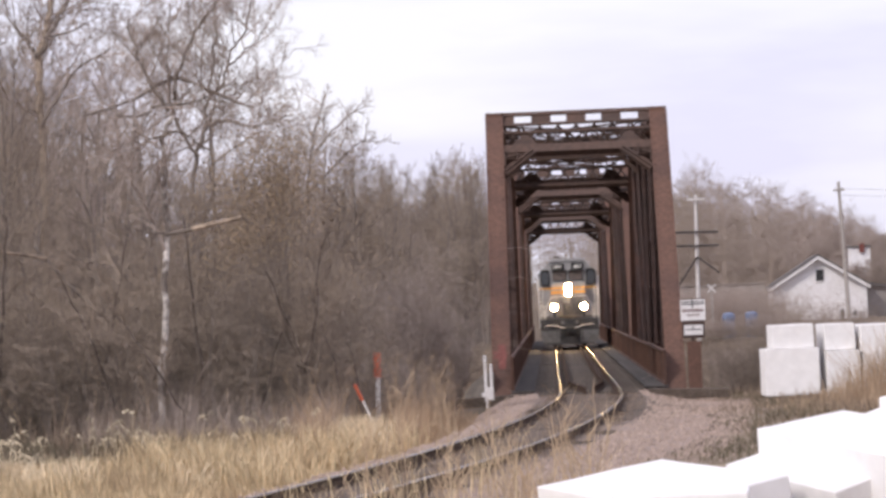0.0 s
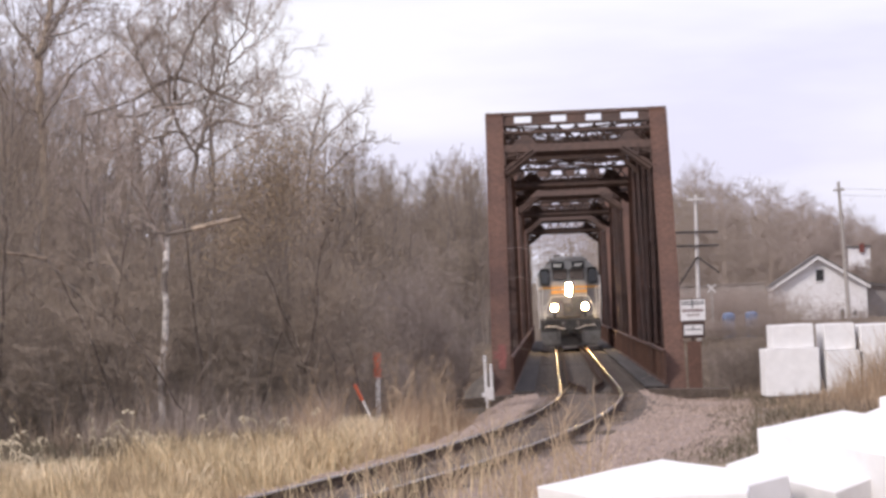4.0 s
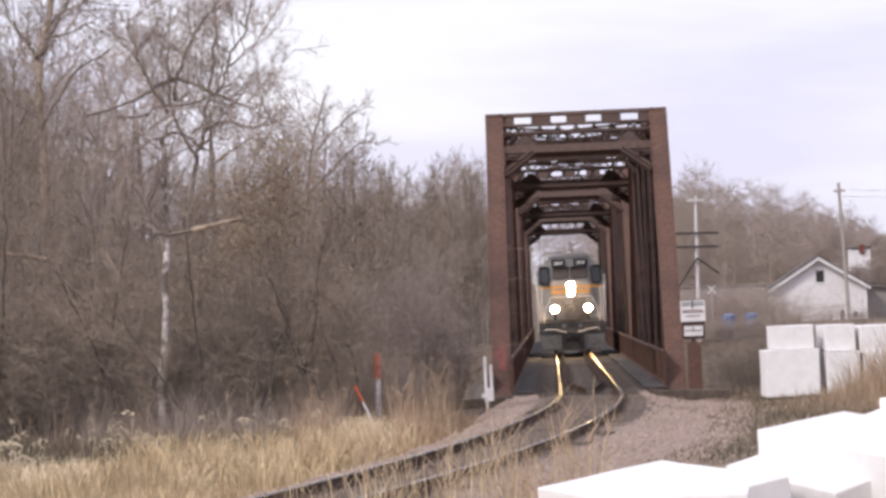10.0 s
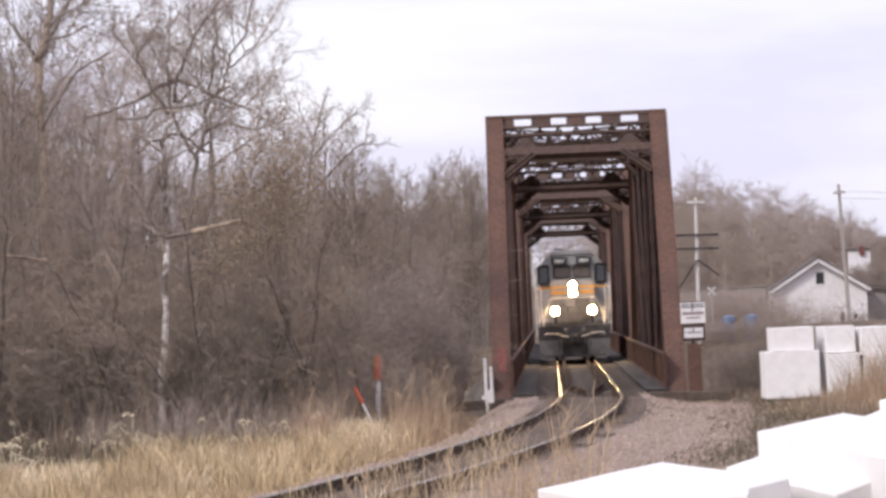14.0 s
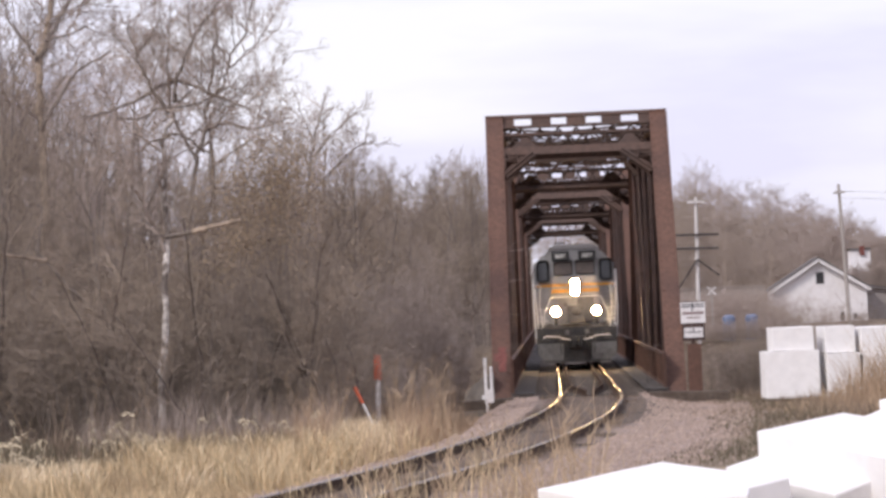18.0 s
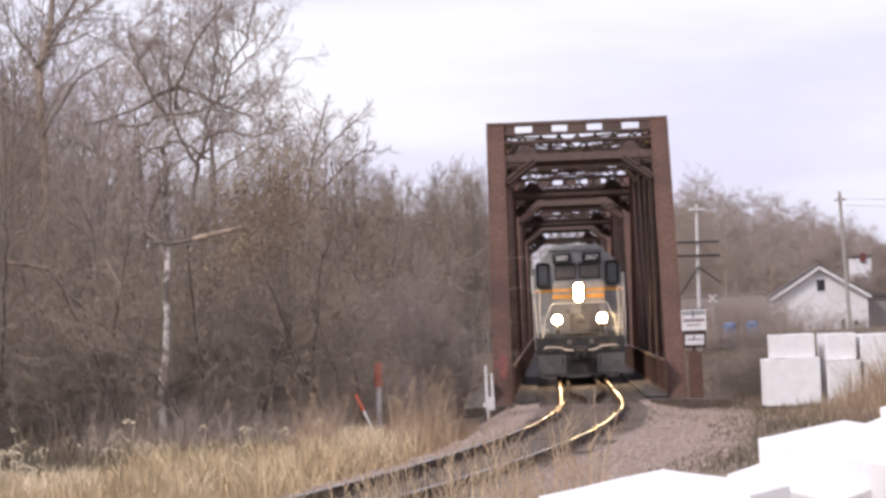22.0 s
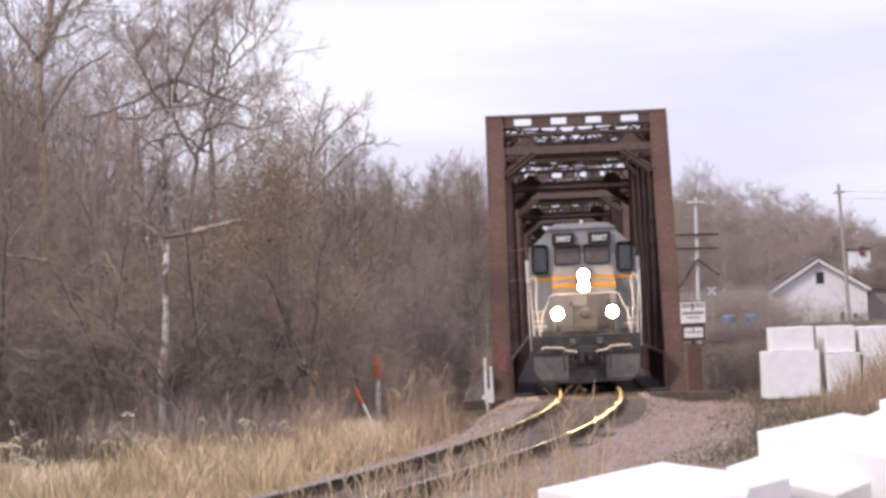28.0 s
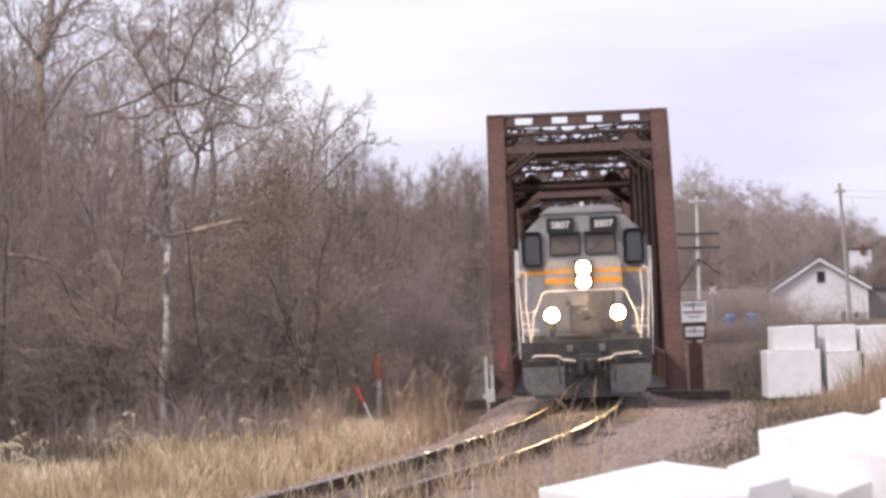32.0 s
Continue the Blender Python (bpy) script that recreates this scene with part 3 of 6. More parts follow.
def build_piers():
    for i, v in enumerate((47.7, 96.7, 145.7)):
        bm = bmesh.new()
        prism(bm, [(-4.2, -7.5), (4.2, -7.5), (3.4, -1.65), (-3.4, -1.65)], -1.1, 1.1)
        box(bm, (0, 0, -1.5), (7.2, 2.6, 0.4))
        ob = part("bridge_pier", bm, CONCRETE, at=BRIDGE @ pose(0, v, 0))
        tagged(ob, "weathered concrete pier under the bridge", "bridge pier", "bridge piers")
    bm = bmesh.new()
    box(bm, (0, 1.2, -2.6), (7.4, 3.4, 3.0), bevel=0.04)
    box(bm, (0, -0.75, -0.75), (5.6, 0.5, 0.9), bevel=0.03)
    for s in (-1, 1):
        prism(bm, [(s * 2.85, -0.35), (s * 2.85, -4), (s * 5.2, -4), (s * 5.2, -1.1)][::s], -0.9, -0.4)
        box(bm, (s * 2.28, -0.5, -1.02), (0.8, 0.8, 0.12))
    prism(bm, [(-2.55, -2.2), (-2.55, 0.42), (-2.8, 0.4), (-3.35, -0.05), (-3.5, -2.2)], -0.55, 0.1)
    tagged(part("bridge_abutment", bm, CONCRETE, at=BRIDGE), "stained concrete abutment with sloping wing walls", "abutment", kind="structure")
    for s in (-1, 1):
        bm = bmesh.new()
        box(bm, (0, 0, 0), (2.1, 0.7, 0.26), bevel=0.02)
        tagged(part("timber_baulk", bm, TIE, at=BRIDGE @ pose(s * 2.6, -1.75, -0.33, 0, s * 2)), "dark timber baulk at the bridge end", "timber", "timber baulks")


build_piers()

# ---------------------------------------------------------------- locomotive
def lettering(text, size, material, name, parent, at):
    cu = bpy.data.curves.new(name, "FONT")
    cu.body, cu.size, cu.extrude, cu.align_x, cu.align_y = text, size, 0.004, "CENTER", "CENTER"
    cu.offset = size * 0.02
    tmp = bpy.data.objects.new(name, cu)
    me = bpy.data.meshes.new_from_object(tmp)
    bpy.data.objects.remove(tmp)
    me.materials.clear()
    me.materials.append(material)
    ob = new(name, me)
    ob.parent = parent
    ob.matrix_basis = at
    return ob


def build_locomotive():
    """Road switcher, its short nose towards -y, its front coupler face at y = 0."""
    lo = tagged(empty("diesel_locomotive", Matrix()), "grey diesel locomotive with yellow stripes and lit headlights", "locomotive")
    # frame and deck
    bm = bmesh.new()
    box(bm, (0, 9.3, 1.36), (2.9, 16.9, 0.3), bevel=0.02)
    box(bm, (0, 9.3, 1.1), (1.7, 16.6, 0.3))
    part("underframe", bm, LOCO_PILOT, lo)
    # short nose
    bm = bmesh.new()
    prism(bm, [(-0.84, 1.52), (0.84, 1.52), (0.84, 3.08), (0.74, 3.22), (-0.74, 3.22), (-0.84, 3.08)], 1.15, 2.95)
    nose = part("short_nose", bm, LOCO_GREY, lo)
    bm = bmesh.new()
    box(bm, (0.36, 1.13, 2.05), (0.6, 0.03, 0.98), bevel=0.03)
    part("nose_door", bm, LOCO_PILOT, nose)
    bm = bmesh.new()
    box(bm, (-0.4, 1.13, 1.86), (0.52, 0.03, 0.5), bevel=0.02)
    part("sand_box_cover", bm, LOCO_GREY, nose)
    bm = bmesh.new()
    disc(bm, (-0.36, 1.12, 2.22), 0.06, 0.05)
    part("sand_filler", bm, LOCO_PILOT, nose)
    for z, h in ((2.93, 0.085), (2.72, 0.13)):
        for s in (-1, 1):
            bm = bmesh.new()
            box(bm, (s * 0.53, 1.143, z), (0.626, 0.012, h))
            box(bm, (s * 0.846, 2.05, z), (0.012, 1.83, h))
            part("nose_stripe", bm, LOCO_YELLOW, nose, "yellow painted stripe")
    # nose headlight
    bm = bmesh.new()
    box(bm, (0, 1.11, 2.84), (0.4, 0.12, 0.66), bevel=0.04)
    head = part("headlight", bm, LAMP_RIM, nose, "lit twin headlight in a black housing")
    for z in (2.69, 2.99):
        part("headlight_lens", disc(bmesh.new(), (0, 1.045, z), 0.145, 0.02), LAMP, head, "glowing warm white lens")
    # cab
    cab_outline = [(-1.44, 1.52), (1.44, 1.52), (1.44, 3.62), (1.36, 3.8), (0.84, 4.3), (0.7, 4.36), (-0.7, 4.36), (-0.84, 4.3), (-1.36, 3.8), (-1.44, 3.62)]
    bm = bmesh.new()
    prism(bm, cab_outline, 2.9, 5.3)
    cab = part("cab", bm, LOCO_GREY, lo)
    bm = bmesh.new()
    prism(bm, [(-0.95, 4.27), (0.95, 4.27), (0.7, 4.42), (-0.7, 4.42)], 2.82, 5.36)
    part("roof", bm, LOCO_GREY, cab)
    for s in (-1, 1):
        bm = bmesh.new()
        box(bm, (s * 1.15, 2.885, 3.47), (0.46, 0.03, 0.8), bevel=0.11)
        part("window_gasket", bm, LOCO_BLACK, cab)
        bm = bmesh.new()
        box(bm, (s * 1.15, 2.868, 3.47), (0.36, 0.02, 0.69), bevel=0.08)
        part("corner_window", bm, GLASS_DARK, cab, "dark rounded cab window")
        bm = bmesh.new()
        box(bm, (s * 0.4, 2.885, 3.55), (0.71, 0.03, 0.5), bevel=0.05)
        part("window_gasket", bm, LOCO_PILOT, cab)
        bm = bmesh.new()
        box(bm, (s * 0.4, 2.868, 3.55), (0.66, 0.02, 0.45), bevel=0.04)
        part("windscreen", bm, WINDSCREEN, cab, "cab windscreen with a painted grey-brown reflection tint")
        part("brow", cube((s * 0.4, 2.79, 3.82), (0.74, 0.22, 0.03), bevel=0.008), LOCO_BLACK, cab, "dark hood over the windscreen")
        bm = bmesh.new()
        beam(bm, (s * 0.15, 2.85, 3.36), (s * 0.5, 2.85, 3.66), 0.012, 0.014)
        part("wiper", bm, LOCO_BLACK, cab)
        bm = bmesh.new()
        box(bm, (s * 0.49, 2.84, 4.0), (0.62, 0.14, 0.33), bevel=0.03)
        board = part("number_board", bm, BOARD_BLACK, cab, "black number board with lit figures")
        lettering("3807", 0.215, NUMBER_WHITE, "figures", board, pose(s * 0.49, 2.763, 3.99, 90))
        for z, h in ((2.93, 0.085),):
            bm = bmesh.new()
            box(bm, (s * 1.146, 2.893, z), (0.58, 0.012, h))
            box(bm, (s * 1.446, 4.1, z), (0.012, 2.4, h))
            part("cab_stripe", bm, LOCO_YELLOW, cab, "yellow painted stripe")
        bm = bmesh.new()
        box(bm, (s * 1.45, 4.1, 3.36), (0.03, 1.5, 0.7), bevel=0.04)
        part("side_window", bm, GLASS_DARK, cab)
        bm = bmesh.new()
        box(bm, (s * 1.5, 3.02, 3.15), (0.1, 0.04, 0.62), bevel=0.012)
        part("wind_deflector", bm, LOCO_RAIL, cab, "pale wind deflector beside the window")
    part("rotary_beacon", disc(bmesh.new(), (0.02, 3.1, 4.46), 0.05, 0.1, "Z", 12, 0.04), LOCO_RAIL, cab, "pale roof beacon")
    bm = bmesh.new()
    for x in (-0.12, 0.0, 0.12):
        disc(bm, (x - 0.5, 3.9, 4.5), 0.05, 0.35, "Y", 10, 0.02)
    part("air_horn", bm, LOCO_BLACK, cab)
    # long hood
    bm = bmesh.new()
    prism(bm, [(-0.86, 1.52), (0.86, 1.52), (0.86, 3.9), (0.7, 4.12), (-0.7, 4.12), (-0.86, 3.9)], 5.3, 17.0)
    hood = part("long_hood", bm, LOCO_GREY, lo)
    for i in range(8):
        for s in (-1, 1):
            bm = bmesh.new()
            box(bm, (s * 0.868, 6.2 + i * 1.3, 2.6), (0.02, 1.16, 1.7), bevel=0.008)
            part("hood_door", bm, LOCO_GREY, hood)
    for y in (12.6, 14.4):
        part("radiator_fan", disc(bmesh.new(), (0, y, 4.16), 0.62, 0.1, "Z", 24), LOCO_BLACK, hood)
    part("exhaust_stack", cube((0, 8.6, 4.2), (0.5, 0.8, 0.2), bevel=0.02), LOCO_BLACK, hood)
    # pilot
    for s in (-1, 1):
        bm = bmesh.new()
        o = [(s * 0.5, 0.22), (s * 1.22, 0.22), (s * 1.4, 0.42), (s * 1.42, 0.84), (s * 0.5, 0.84)]
        prism(bm, o if s > 0 else o[::-1], 0.33, 0.39)
        pilot = part("pilot_plate", bm, LOCO_PILOT, lo, "grimy grey pilot plate")
    part("pilot_centre", cube((0, 0.4, 0.5), (1.0, 0.05, 0.56), bevel=0.015), LOCO_BLACK, lo, "grimy black pilot centre")
    part("end_sill", cube((0, 0.4, 1.12), (2.86, 0.06, 0.56), bevel=0.02), LOCO_BLACK, lo, "grimy black end sill")
    bm = bmesh.new()
    prism(bm, [(-1.15, 0.14), (1.15, 0.14), (1.2, 0.22), (-1.2, 0.22)], 0.28, 0.37)
    part("pilot_lip", bm, LOCO_BLACK, pilot)
    bm = bmesh.new()
    box(bm, (0, 0.2, 0.86), (0.26, 0.55, 0.24), bevel=0.04)
    box(bm, (0.09, -0.04, 0.86), (0.12, 0.22, 0.28), bevel=0.04)
    box(bm, (-0.1, -0.06, 0.86), (0.1, 0.26, 0.3), bevel=0.04)
    part("coupler", bm, LOCO_BLACK, lo, "black knuckle coupler")
    bm = bmesh.new()
    box(bm, (0, 0.32, 0.86), (0.62, 0.1, 0.46), bevel=0.03)
    part("coupler_pocket", bm, LOCO_BLACK, lo)
    for s in (-1, 1):
        pts = [(s * 0.98, 0.38, 0.98), (s * 0.98, 0.3, 0.98), (s * 1.3, 0.3, 0.98), (s * 1.3, 0.38, 0.98)]
        part("grab_iron", tube(bmesh.new(), pts, 0.012, 6), LOCO_PILOT, lo)
        part("jumper_socket", cube((s * 0.36, 0.34, 1.22), (0.14, 0.1, 0.16), bevel=0.02), LOCO_PILOT, lo, "grey cable socket")
    for x in (-0.62, -0.5, -0.38, 0.4, 0.52, 0.64):
        pts = [(x, 0.3, 0.98), (x, 0.14, 0.94), (x * 0.98, 0.06, 0.72), (x * 0.95, 0.12, 0.46)]
        part("air_hose", tube(bmesh.new(), pts, 0.022, 6), LOCO_BLACK, lo)
    for s in (-1, 1):
        pts = [(s * 0.25, 0.2, 0.95), (s * 0.55, 0.22, 1.0), (s * 0.62, 0.22, 1.07), (s * 1.12, 0.22, 1.1), (s * 1.2, 0.22, 1.04)]
        part("uncoupling_lever", tube(bmesh.new(), pts, 0.02, 6), LOCO_RAIL, lo, "white painted uncoupling lever")
        # steps
        bm = bmesh.new()
        for z, d in ((0.62, 0.0), (0.93, 0.08), (1.23, 0.16)):
            box(bm, (s * 1.16, 0.62 + d, z), (0.52, 0.34, 0.035))
            box(bm, (s * 1.16, 0.79 + d, z + 0.15), (0.52, 0.02, 0.3))
        for dx in (-0.27, 0.27):
            box(bm, (s * 1.16 + dx, 0.75, 0.95), (0.02, 0.6, 0.9))
        part("steps", bm, LOCO_BLACK, lo)
        for z in (1.34, 1.66):
            part("step_edge", cube((s * 1.2, 0.5, z), (0.36, 0.03, 0.035)), LOCO_RAIL, lo, "white painted step edge")
        # stair handrails
        pts = [(s * 1.36, 0.42, 1.02), (s * 1.44, 0.42, 2.7), (s * 1.42, 0.45, 2.92), (s * 1.33, 0.5, 2.98), (s * 1.26, 0.52, 2.9),
               (s * 1.3, 0.5, 2.2), (s * 1.2, 0.45, 1.3), (s * 1.2, 0.45, 1.02)]
        part("stair_handrail", tube(bmesh.new(), pts, 0.021, 6), LOCO_RAIL, lo, "white stair handrail")
        pts = [(s * 1.47, 1.2, 1.02), (s * 1.5, 1.2, 2.0), (s * 1.5, 1.25, 3.1)]
        part("stair_handrail", tube(bmesh.new(), pts, 0.021, 6), LOCO_RAIL, lo, "white stair handrail")
        pts = [(s * 1.42, 17.6, 1.5), (s * 1.42, 17.6, 2.5), (s * 1.42, 17.0, 2.62), (s * 1.42, 5.6, 2.62), (s * 1.42, 5.5, 1.5)]
        part("side_handrail", tube(bmesh.new(), pts, 0.02, 6), LOCO_RAIL, lo)
        # front platform rail
        pts = [(s * 0.04, 0.5, 2.5), (s * 0.82, 0.5, 2.5), (s * 0.93, 0.5, 2.44), (s * 0.97, 0.5, 2.3), (s * 1.14, 0.5, 1.95), (s * 1.18, 0.5, 1.5)]
        part("end_handrail", tube(bmesh.new(), pts, 0.022, 6), LOCO_RAIL, lo, "white end platform handrail")
        for z in (2.08, 1.82):
            part("safety_chain", tube(bmesh.new(), [(s * 1.1, 0.5, z), (s * 1.24, 0.5, z - 0.04), (s * 1.38, 0.5, z)], 0.014, 6), LOCO_RAIL, lo)
        # ditch lights
        bm = bmesh.new()
        box(bm, (s * 0.73, 0.5, 1.98), (0.34, 0.18, 0.32), bevel=0.03)
        box(bm, (s * 0.73, 0.52, 1.68), (0.12, 0.12, 0.36))
        dl = part("ditch_light", bm, LAMP_RIM, lo, "lit ditch light on a bracket")
        part("ditch_lens", disc(bmesh.new(), (s * 0.73, 0.4, 1.98), 0.15, 0.02), LAMP, dl, "glowing warm white lens")
    bm = bmesh.new()
    box(bm, (0, 0.62, 1.86), (0.66, 0.04, 0.62), bevel=0.05)
    part("end_step_plate", bm, LOCO_PILOT, lo, "grimy grey walkway plate")
    part("brake_housing", disc(bmesh.new(), (0.0, 0.56, 1.98), 0.16, 0.12, "Y", 20, 0.09), LOCO_PILOT, lo, "grey brake wheel housing")
    # running gear
    part("fuel_tank", cube((0, 9.3, 0.72), (2.6, 4.4, 0.85), bevel=0.12), LOCO_BLACK, lo)
    for yc in (4.0, 14.4):
        bm = bmesh.new()
        for s in (-1, 1):
            box(bm, (s * 1.0, yc, 0.62), (0.16, 3.9, 0.36), bevel=0.05)
            for dy in (-1.37, 1.37):
                box(bm, (s * 1.08, yc + dy, 0.52), (0.2, 0.4, 0.4), bevel=0.04)
        box(bm, (0, yc, 0.8), (1.8, 1.2, 0.3))
        bogie = part("bogie", bm, LOCO_BLACK, lo)
        for dy in (-1.37, 1.37):
            bm = bmesh.new()
            for s in (-1, 1):
                disc(bm, (s * 0.75, yc + dy, 0.505), 0.5, 0.13, "X", 28)
                disc(bm, (s * 0.68, yc + dy, 0.505), 0.53, 0.03, "X", 28)
            disc(bm, (0, yc + dy, 0.505), 0.09, 1.9, "X", 12)
            part("wheelset", bm, LOCO_BLACK, bogie)
    return lo


LOCO = build_locomotive()


def loco_pose(front):
    """The engine with its lamps at that distance along the line: its two bogies stand on the track."""
    ya, yb = front - 0.4 + 4.0, front - 0.4 + 14.4
    a, b = Vector((line_x(ya), ya, 0)), Vector((line_x(yb), yb, 0))
    d = (b - a).normalized()
    o = a - d * 4.0
    return pose(o.x, o.y, 0.0, 0, 0, -math.degrees(math.atan2(d.x, d.y)))

# ---------------------------------------------------------------- white stone blocks
def stone_block(size, at, seed, label, group):
    """A big quarried block with chipped, uneven faces."""
    rng = random.Random(seed)
    bm = bmesh.new()
    box(bm, (0, 0, -0.5), (1, 1, 1))
    bmesh.ops.subdivide_edges(bm, edges=bm.edges, cuts=5, use_grid_fill=True)
    for v in bm.verts:
        p = Vector((v.co.x * size[0], v.co.y * size[1], v.co.z * size[2]))
        q = noise.noise_vector(p * 1.7 + Vector((seed * 7.0, 0, 0))) * 0.012
        v.co = p + q
    ob = part("stone_block", bm, WHITE_STONE, at=at)
    bev = ob.modifiers.new("worn_edges", "BEVEL")
    bev.width, bev.segments, bev.limit_method = 0.015, 2, "ANGLE"
    return tagged(ob, label, "stone block", group)


def block_from(corner, along, across, depth, seed, label, group="white stone blocks"):
    """A block whose upper left corner, upper edge and width are given."""
    c, e1, e2 = Vector(corner), Vector(along), Vector(across)
    n1 = e1.normalized()
    n2 = (e2 - n1 * e2.dot(n1)).normalized()
    n3 = n1.cross(n2)
    if n3.z < 0:
        n3 = -n3
    m = Matrix((n1, n2, n3)).transposed().to_4x4()
    m.translation = c + n1 * e1.length / 2 + n2 * e2.length / 2
    return stone_block((e1.length, e2.length, depth), m, seed, label, group)


NEAR = "large white quarried stone block lying tilted in a heap"
block_from((0.61, 30.00, 0.86), (0.96, 0.60, 0.15), (0.80, -1.33, -0.11), 1.0, 1, NEAR)
block_from((2.01, 30.20, 0.96), (1.35, 0.80, 0.39), (0.48, -1.20, -0.24), 1.1, 2, NEAR)
block_from((2.26, 30.30, 1.22), (0.69, 0.45, 0.09), (1.18, -1.33, -0.2), 0.42, 3, NEAR)
block_from((3.23, 30.90, 1.39), (0.8, 0.5, 0.1), (0.7, -1.0, -0.1), 0.7, 4, NEAR)
block_from((1.06, 28.20, 0.90), (0.98, -0.1, 0.0), (0.1, -0.9, 0.0), 0.9, 5, NEAR)
FAR = "squared white stone block in a rough stacked wall"
for k, (x, y, z, w, d, h) in enumerate(((7.38, 93.0, 1.49, 0.95, 1.3, 0.53), (7.2, 92.9, 0.95, 1.22, 1.4, 1.07), (8.57, 92.9, 1.47, 0.68, 1.9, 0.6),
                                        (8.58, 92.7, 0.86, 0.75, 1.9, 1.0), (9.36, 92.6, 1.42, 0.9, 2.2, 0.62), (9.4, 92.5, 0.8, 0.9, 2.0, 1.0),
                                        (10.3, 92.6, 1.4, 1.3, 2.0, 0.62), (10.35, 92.5, 0.78, 1.3, 2.0, 1.0))):
    block_from((x, y, z), (w, 0.02 * w, 0.0), (-0.045 * d, d, 0.0), h, 20 + k, FAR, "blocks of the far stack")


# ---------------------------------------------------------------- beyond the river
def build_house(at):
    house = tagged(empty("white_house", at), "white gabled house with a dark roof and lean-to", "house")
    w, l, e, r = 3.72, 11.0, 3.5, 2.3
    bm = bmesh.new()
    prism(bm, [(-w, -3), (w, -3), (w, e), (0, e + r), (-w, e)], 0, l)
    body = part("wall", bm, WHITE_WALL, house, "white clapboard wall with weather stains")
    for i in range(24):
        z = 0.2 + i * 0.24
        half = w if z < e else w * (1 - (z - e) / r)
        bm = bmesh.new()
        box(bm, (0, -0.012, z), (half * 2 - 0.02, 0.024, 0.03))
        part("clapboard_edge", bm, WHITE_WALL, body)
    for s in (-1, 1):
        bm = bmesh.new()
        a = Vector((s * (w + 0.3), 0, e - 0.18))
        c = Vector((0, 0, e + r))
        bm2 = [(a.x, a.z), (c.x, c.z), (c.x, c.z + 0.14), (a.x, a.z + 0.13)]
        prism(bm, bm2 if s > 0 else bm2[::-1], -0.6, l + 0.4)
        part("roof", bm, ROOF, house, "dark shingle roof slope")
        bm = bmesh.new()
        beam(bm, (a.x, -0.53, a.z - 0.1), (0, -0.53, c.z - 0.1), 0.06, 0.3, up=(0, 0, 1))
        part("barge_board", bm, WHITE_PAINT, house, "white barge board")
    bm = bmesh.new()
    box(bm, (0.1, -0.03, e + 0.75), (0.62, 0.05, 0.95))
    win = part("gable_window", bm, SHADE_GLASS, house, "small dark gable window")
    part("window_frame", cube((0.1, -0.05, e + 1.26), (0.8, 0.06, 0.1)), WHITE_PAINT, win)
    part("window_frame", cube((0.1, -0.05, e + 0.25), (0.8, 0.06, 0.1)), WHITE_PAINT, win)
    # dark panels standing in for brush and posts before the wall, not windows
    for x, u in ((1.75, 0.75), (2.75, 0.4)):
        part("lower_window", cube((x, -0.03, 1.15), (0.3, 0.05, u)), SHADE_GLASS, house)
    bm = bmesh.new()
    prism(bm, [(w, -3), (w + 5, -3), (w + 5, 2.6), (w, 3.4)], 2, 9)
    part("lean_to", bm, LEAN_TO, house, "grey lean-to")
    bm = bmesh.new()
    prism(bm, [(w, 3.4), (w + 5.3, 2.55), (w + 5.3, 2.75), (w, 3.62)], 1.6, 9.3)
    part("lean_to_roof", bm, ROOF, house)
    return house


build_house(pose(29.4, 322, -0.75, 0, 0, -3))


def pole(name, x, y, z0, z1, r, arms, label, lean=0.0, dark_arms=True):
    p = tagged(empty(name, pose(x, y, z0, 0, lean)), label, "utility pole", "utility poles")
    part("pole", tube(bmesh.new(), [(0, 0, -0.5), (0, 0, (z1 - z0) * 0.5), (0, 0, z1 - z0)], r, 10, r * 0.7), POLE if not dark_arms else PALE_POLE, p)
    for q, (z, w, dx) in enumerate(arms):
        bm = bmesh.new()
        box(bm, (dx, -r - 0.05, z - z0), (w, 0.12, 0.14), bevel=0.01)
        arm = part("crossarm", bm, (PALE_POLE if q == 0 else DARK_WOOD) if dark_arms else POLE, p)
        for k in range(4):
            xx = dx - w / 2 + 0.2 + k * (w - 0.4) / 3
            part("insulator", disc(bmesh.new(), (xx, -r - 0.05, z - z0 + 0.14), 0.035, 0.12, "Z", 8), POLE, arm)
    return p


pole("utility_pole", 30.75, 312, -1.5, 10.55, 0.17, [(9.9, 0.9, 0.0)], "tall weathered wooden utility pole", -2.2, False)
tele = pole("telegraph_pole", 15.75, 256, -1.5, 8.6, 0.14, [(8.3, 1.1, 0.0), (6.25, 3.0, -0.15), (5.4, 2.9, -0.1)],
            "pale telegraph pole with dark crossarms", 0.8)
for s in (-1, 1):
    part("brace", beam(bmesh.new(), (0, -0.2, 6.2), (s * 1.35, -0.2, 4.2 if s < 0 else 5.2), 0.1, 0.1), DARK_WOOD, tele)


for z, dz in ((10.0, 0.0), (9.2, 0.3)):
    pts = [(30.3 + k * 5, 312 + k * 1.5, z - 0.32 * k + 0.035 * k * k + dz) for k in range(8)]
    tagged(part("overhead_wire", tube(bmesh.new(), pts, 0.011, 4), DARK_WOOD), "thin dark wire strung from the utility pole", "wire", "overhead wires")


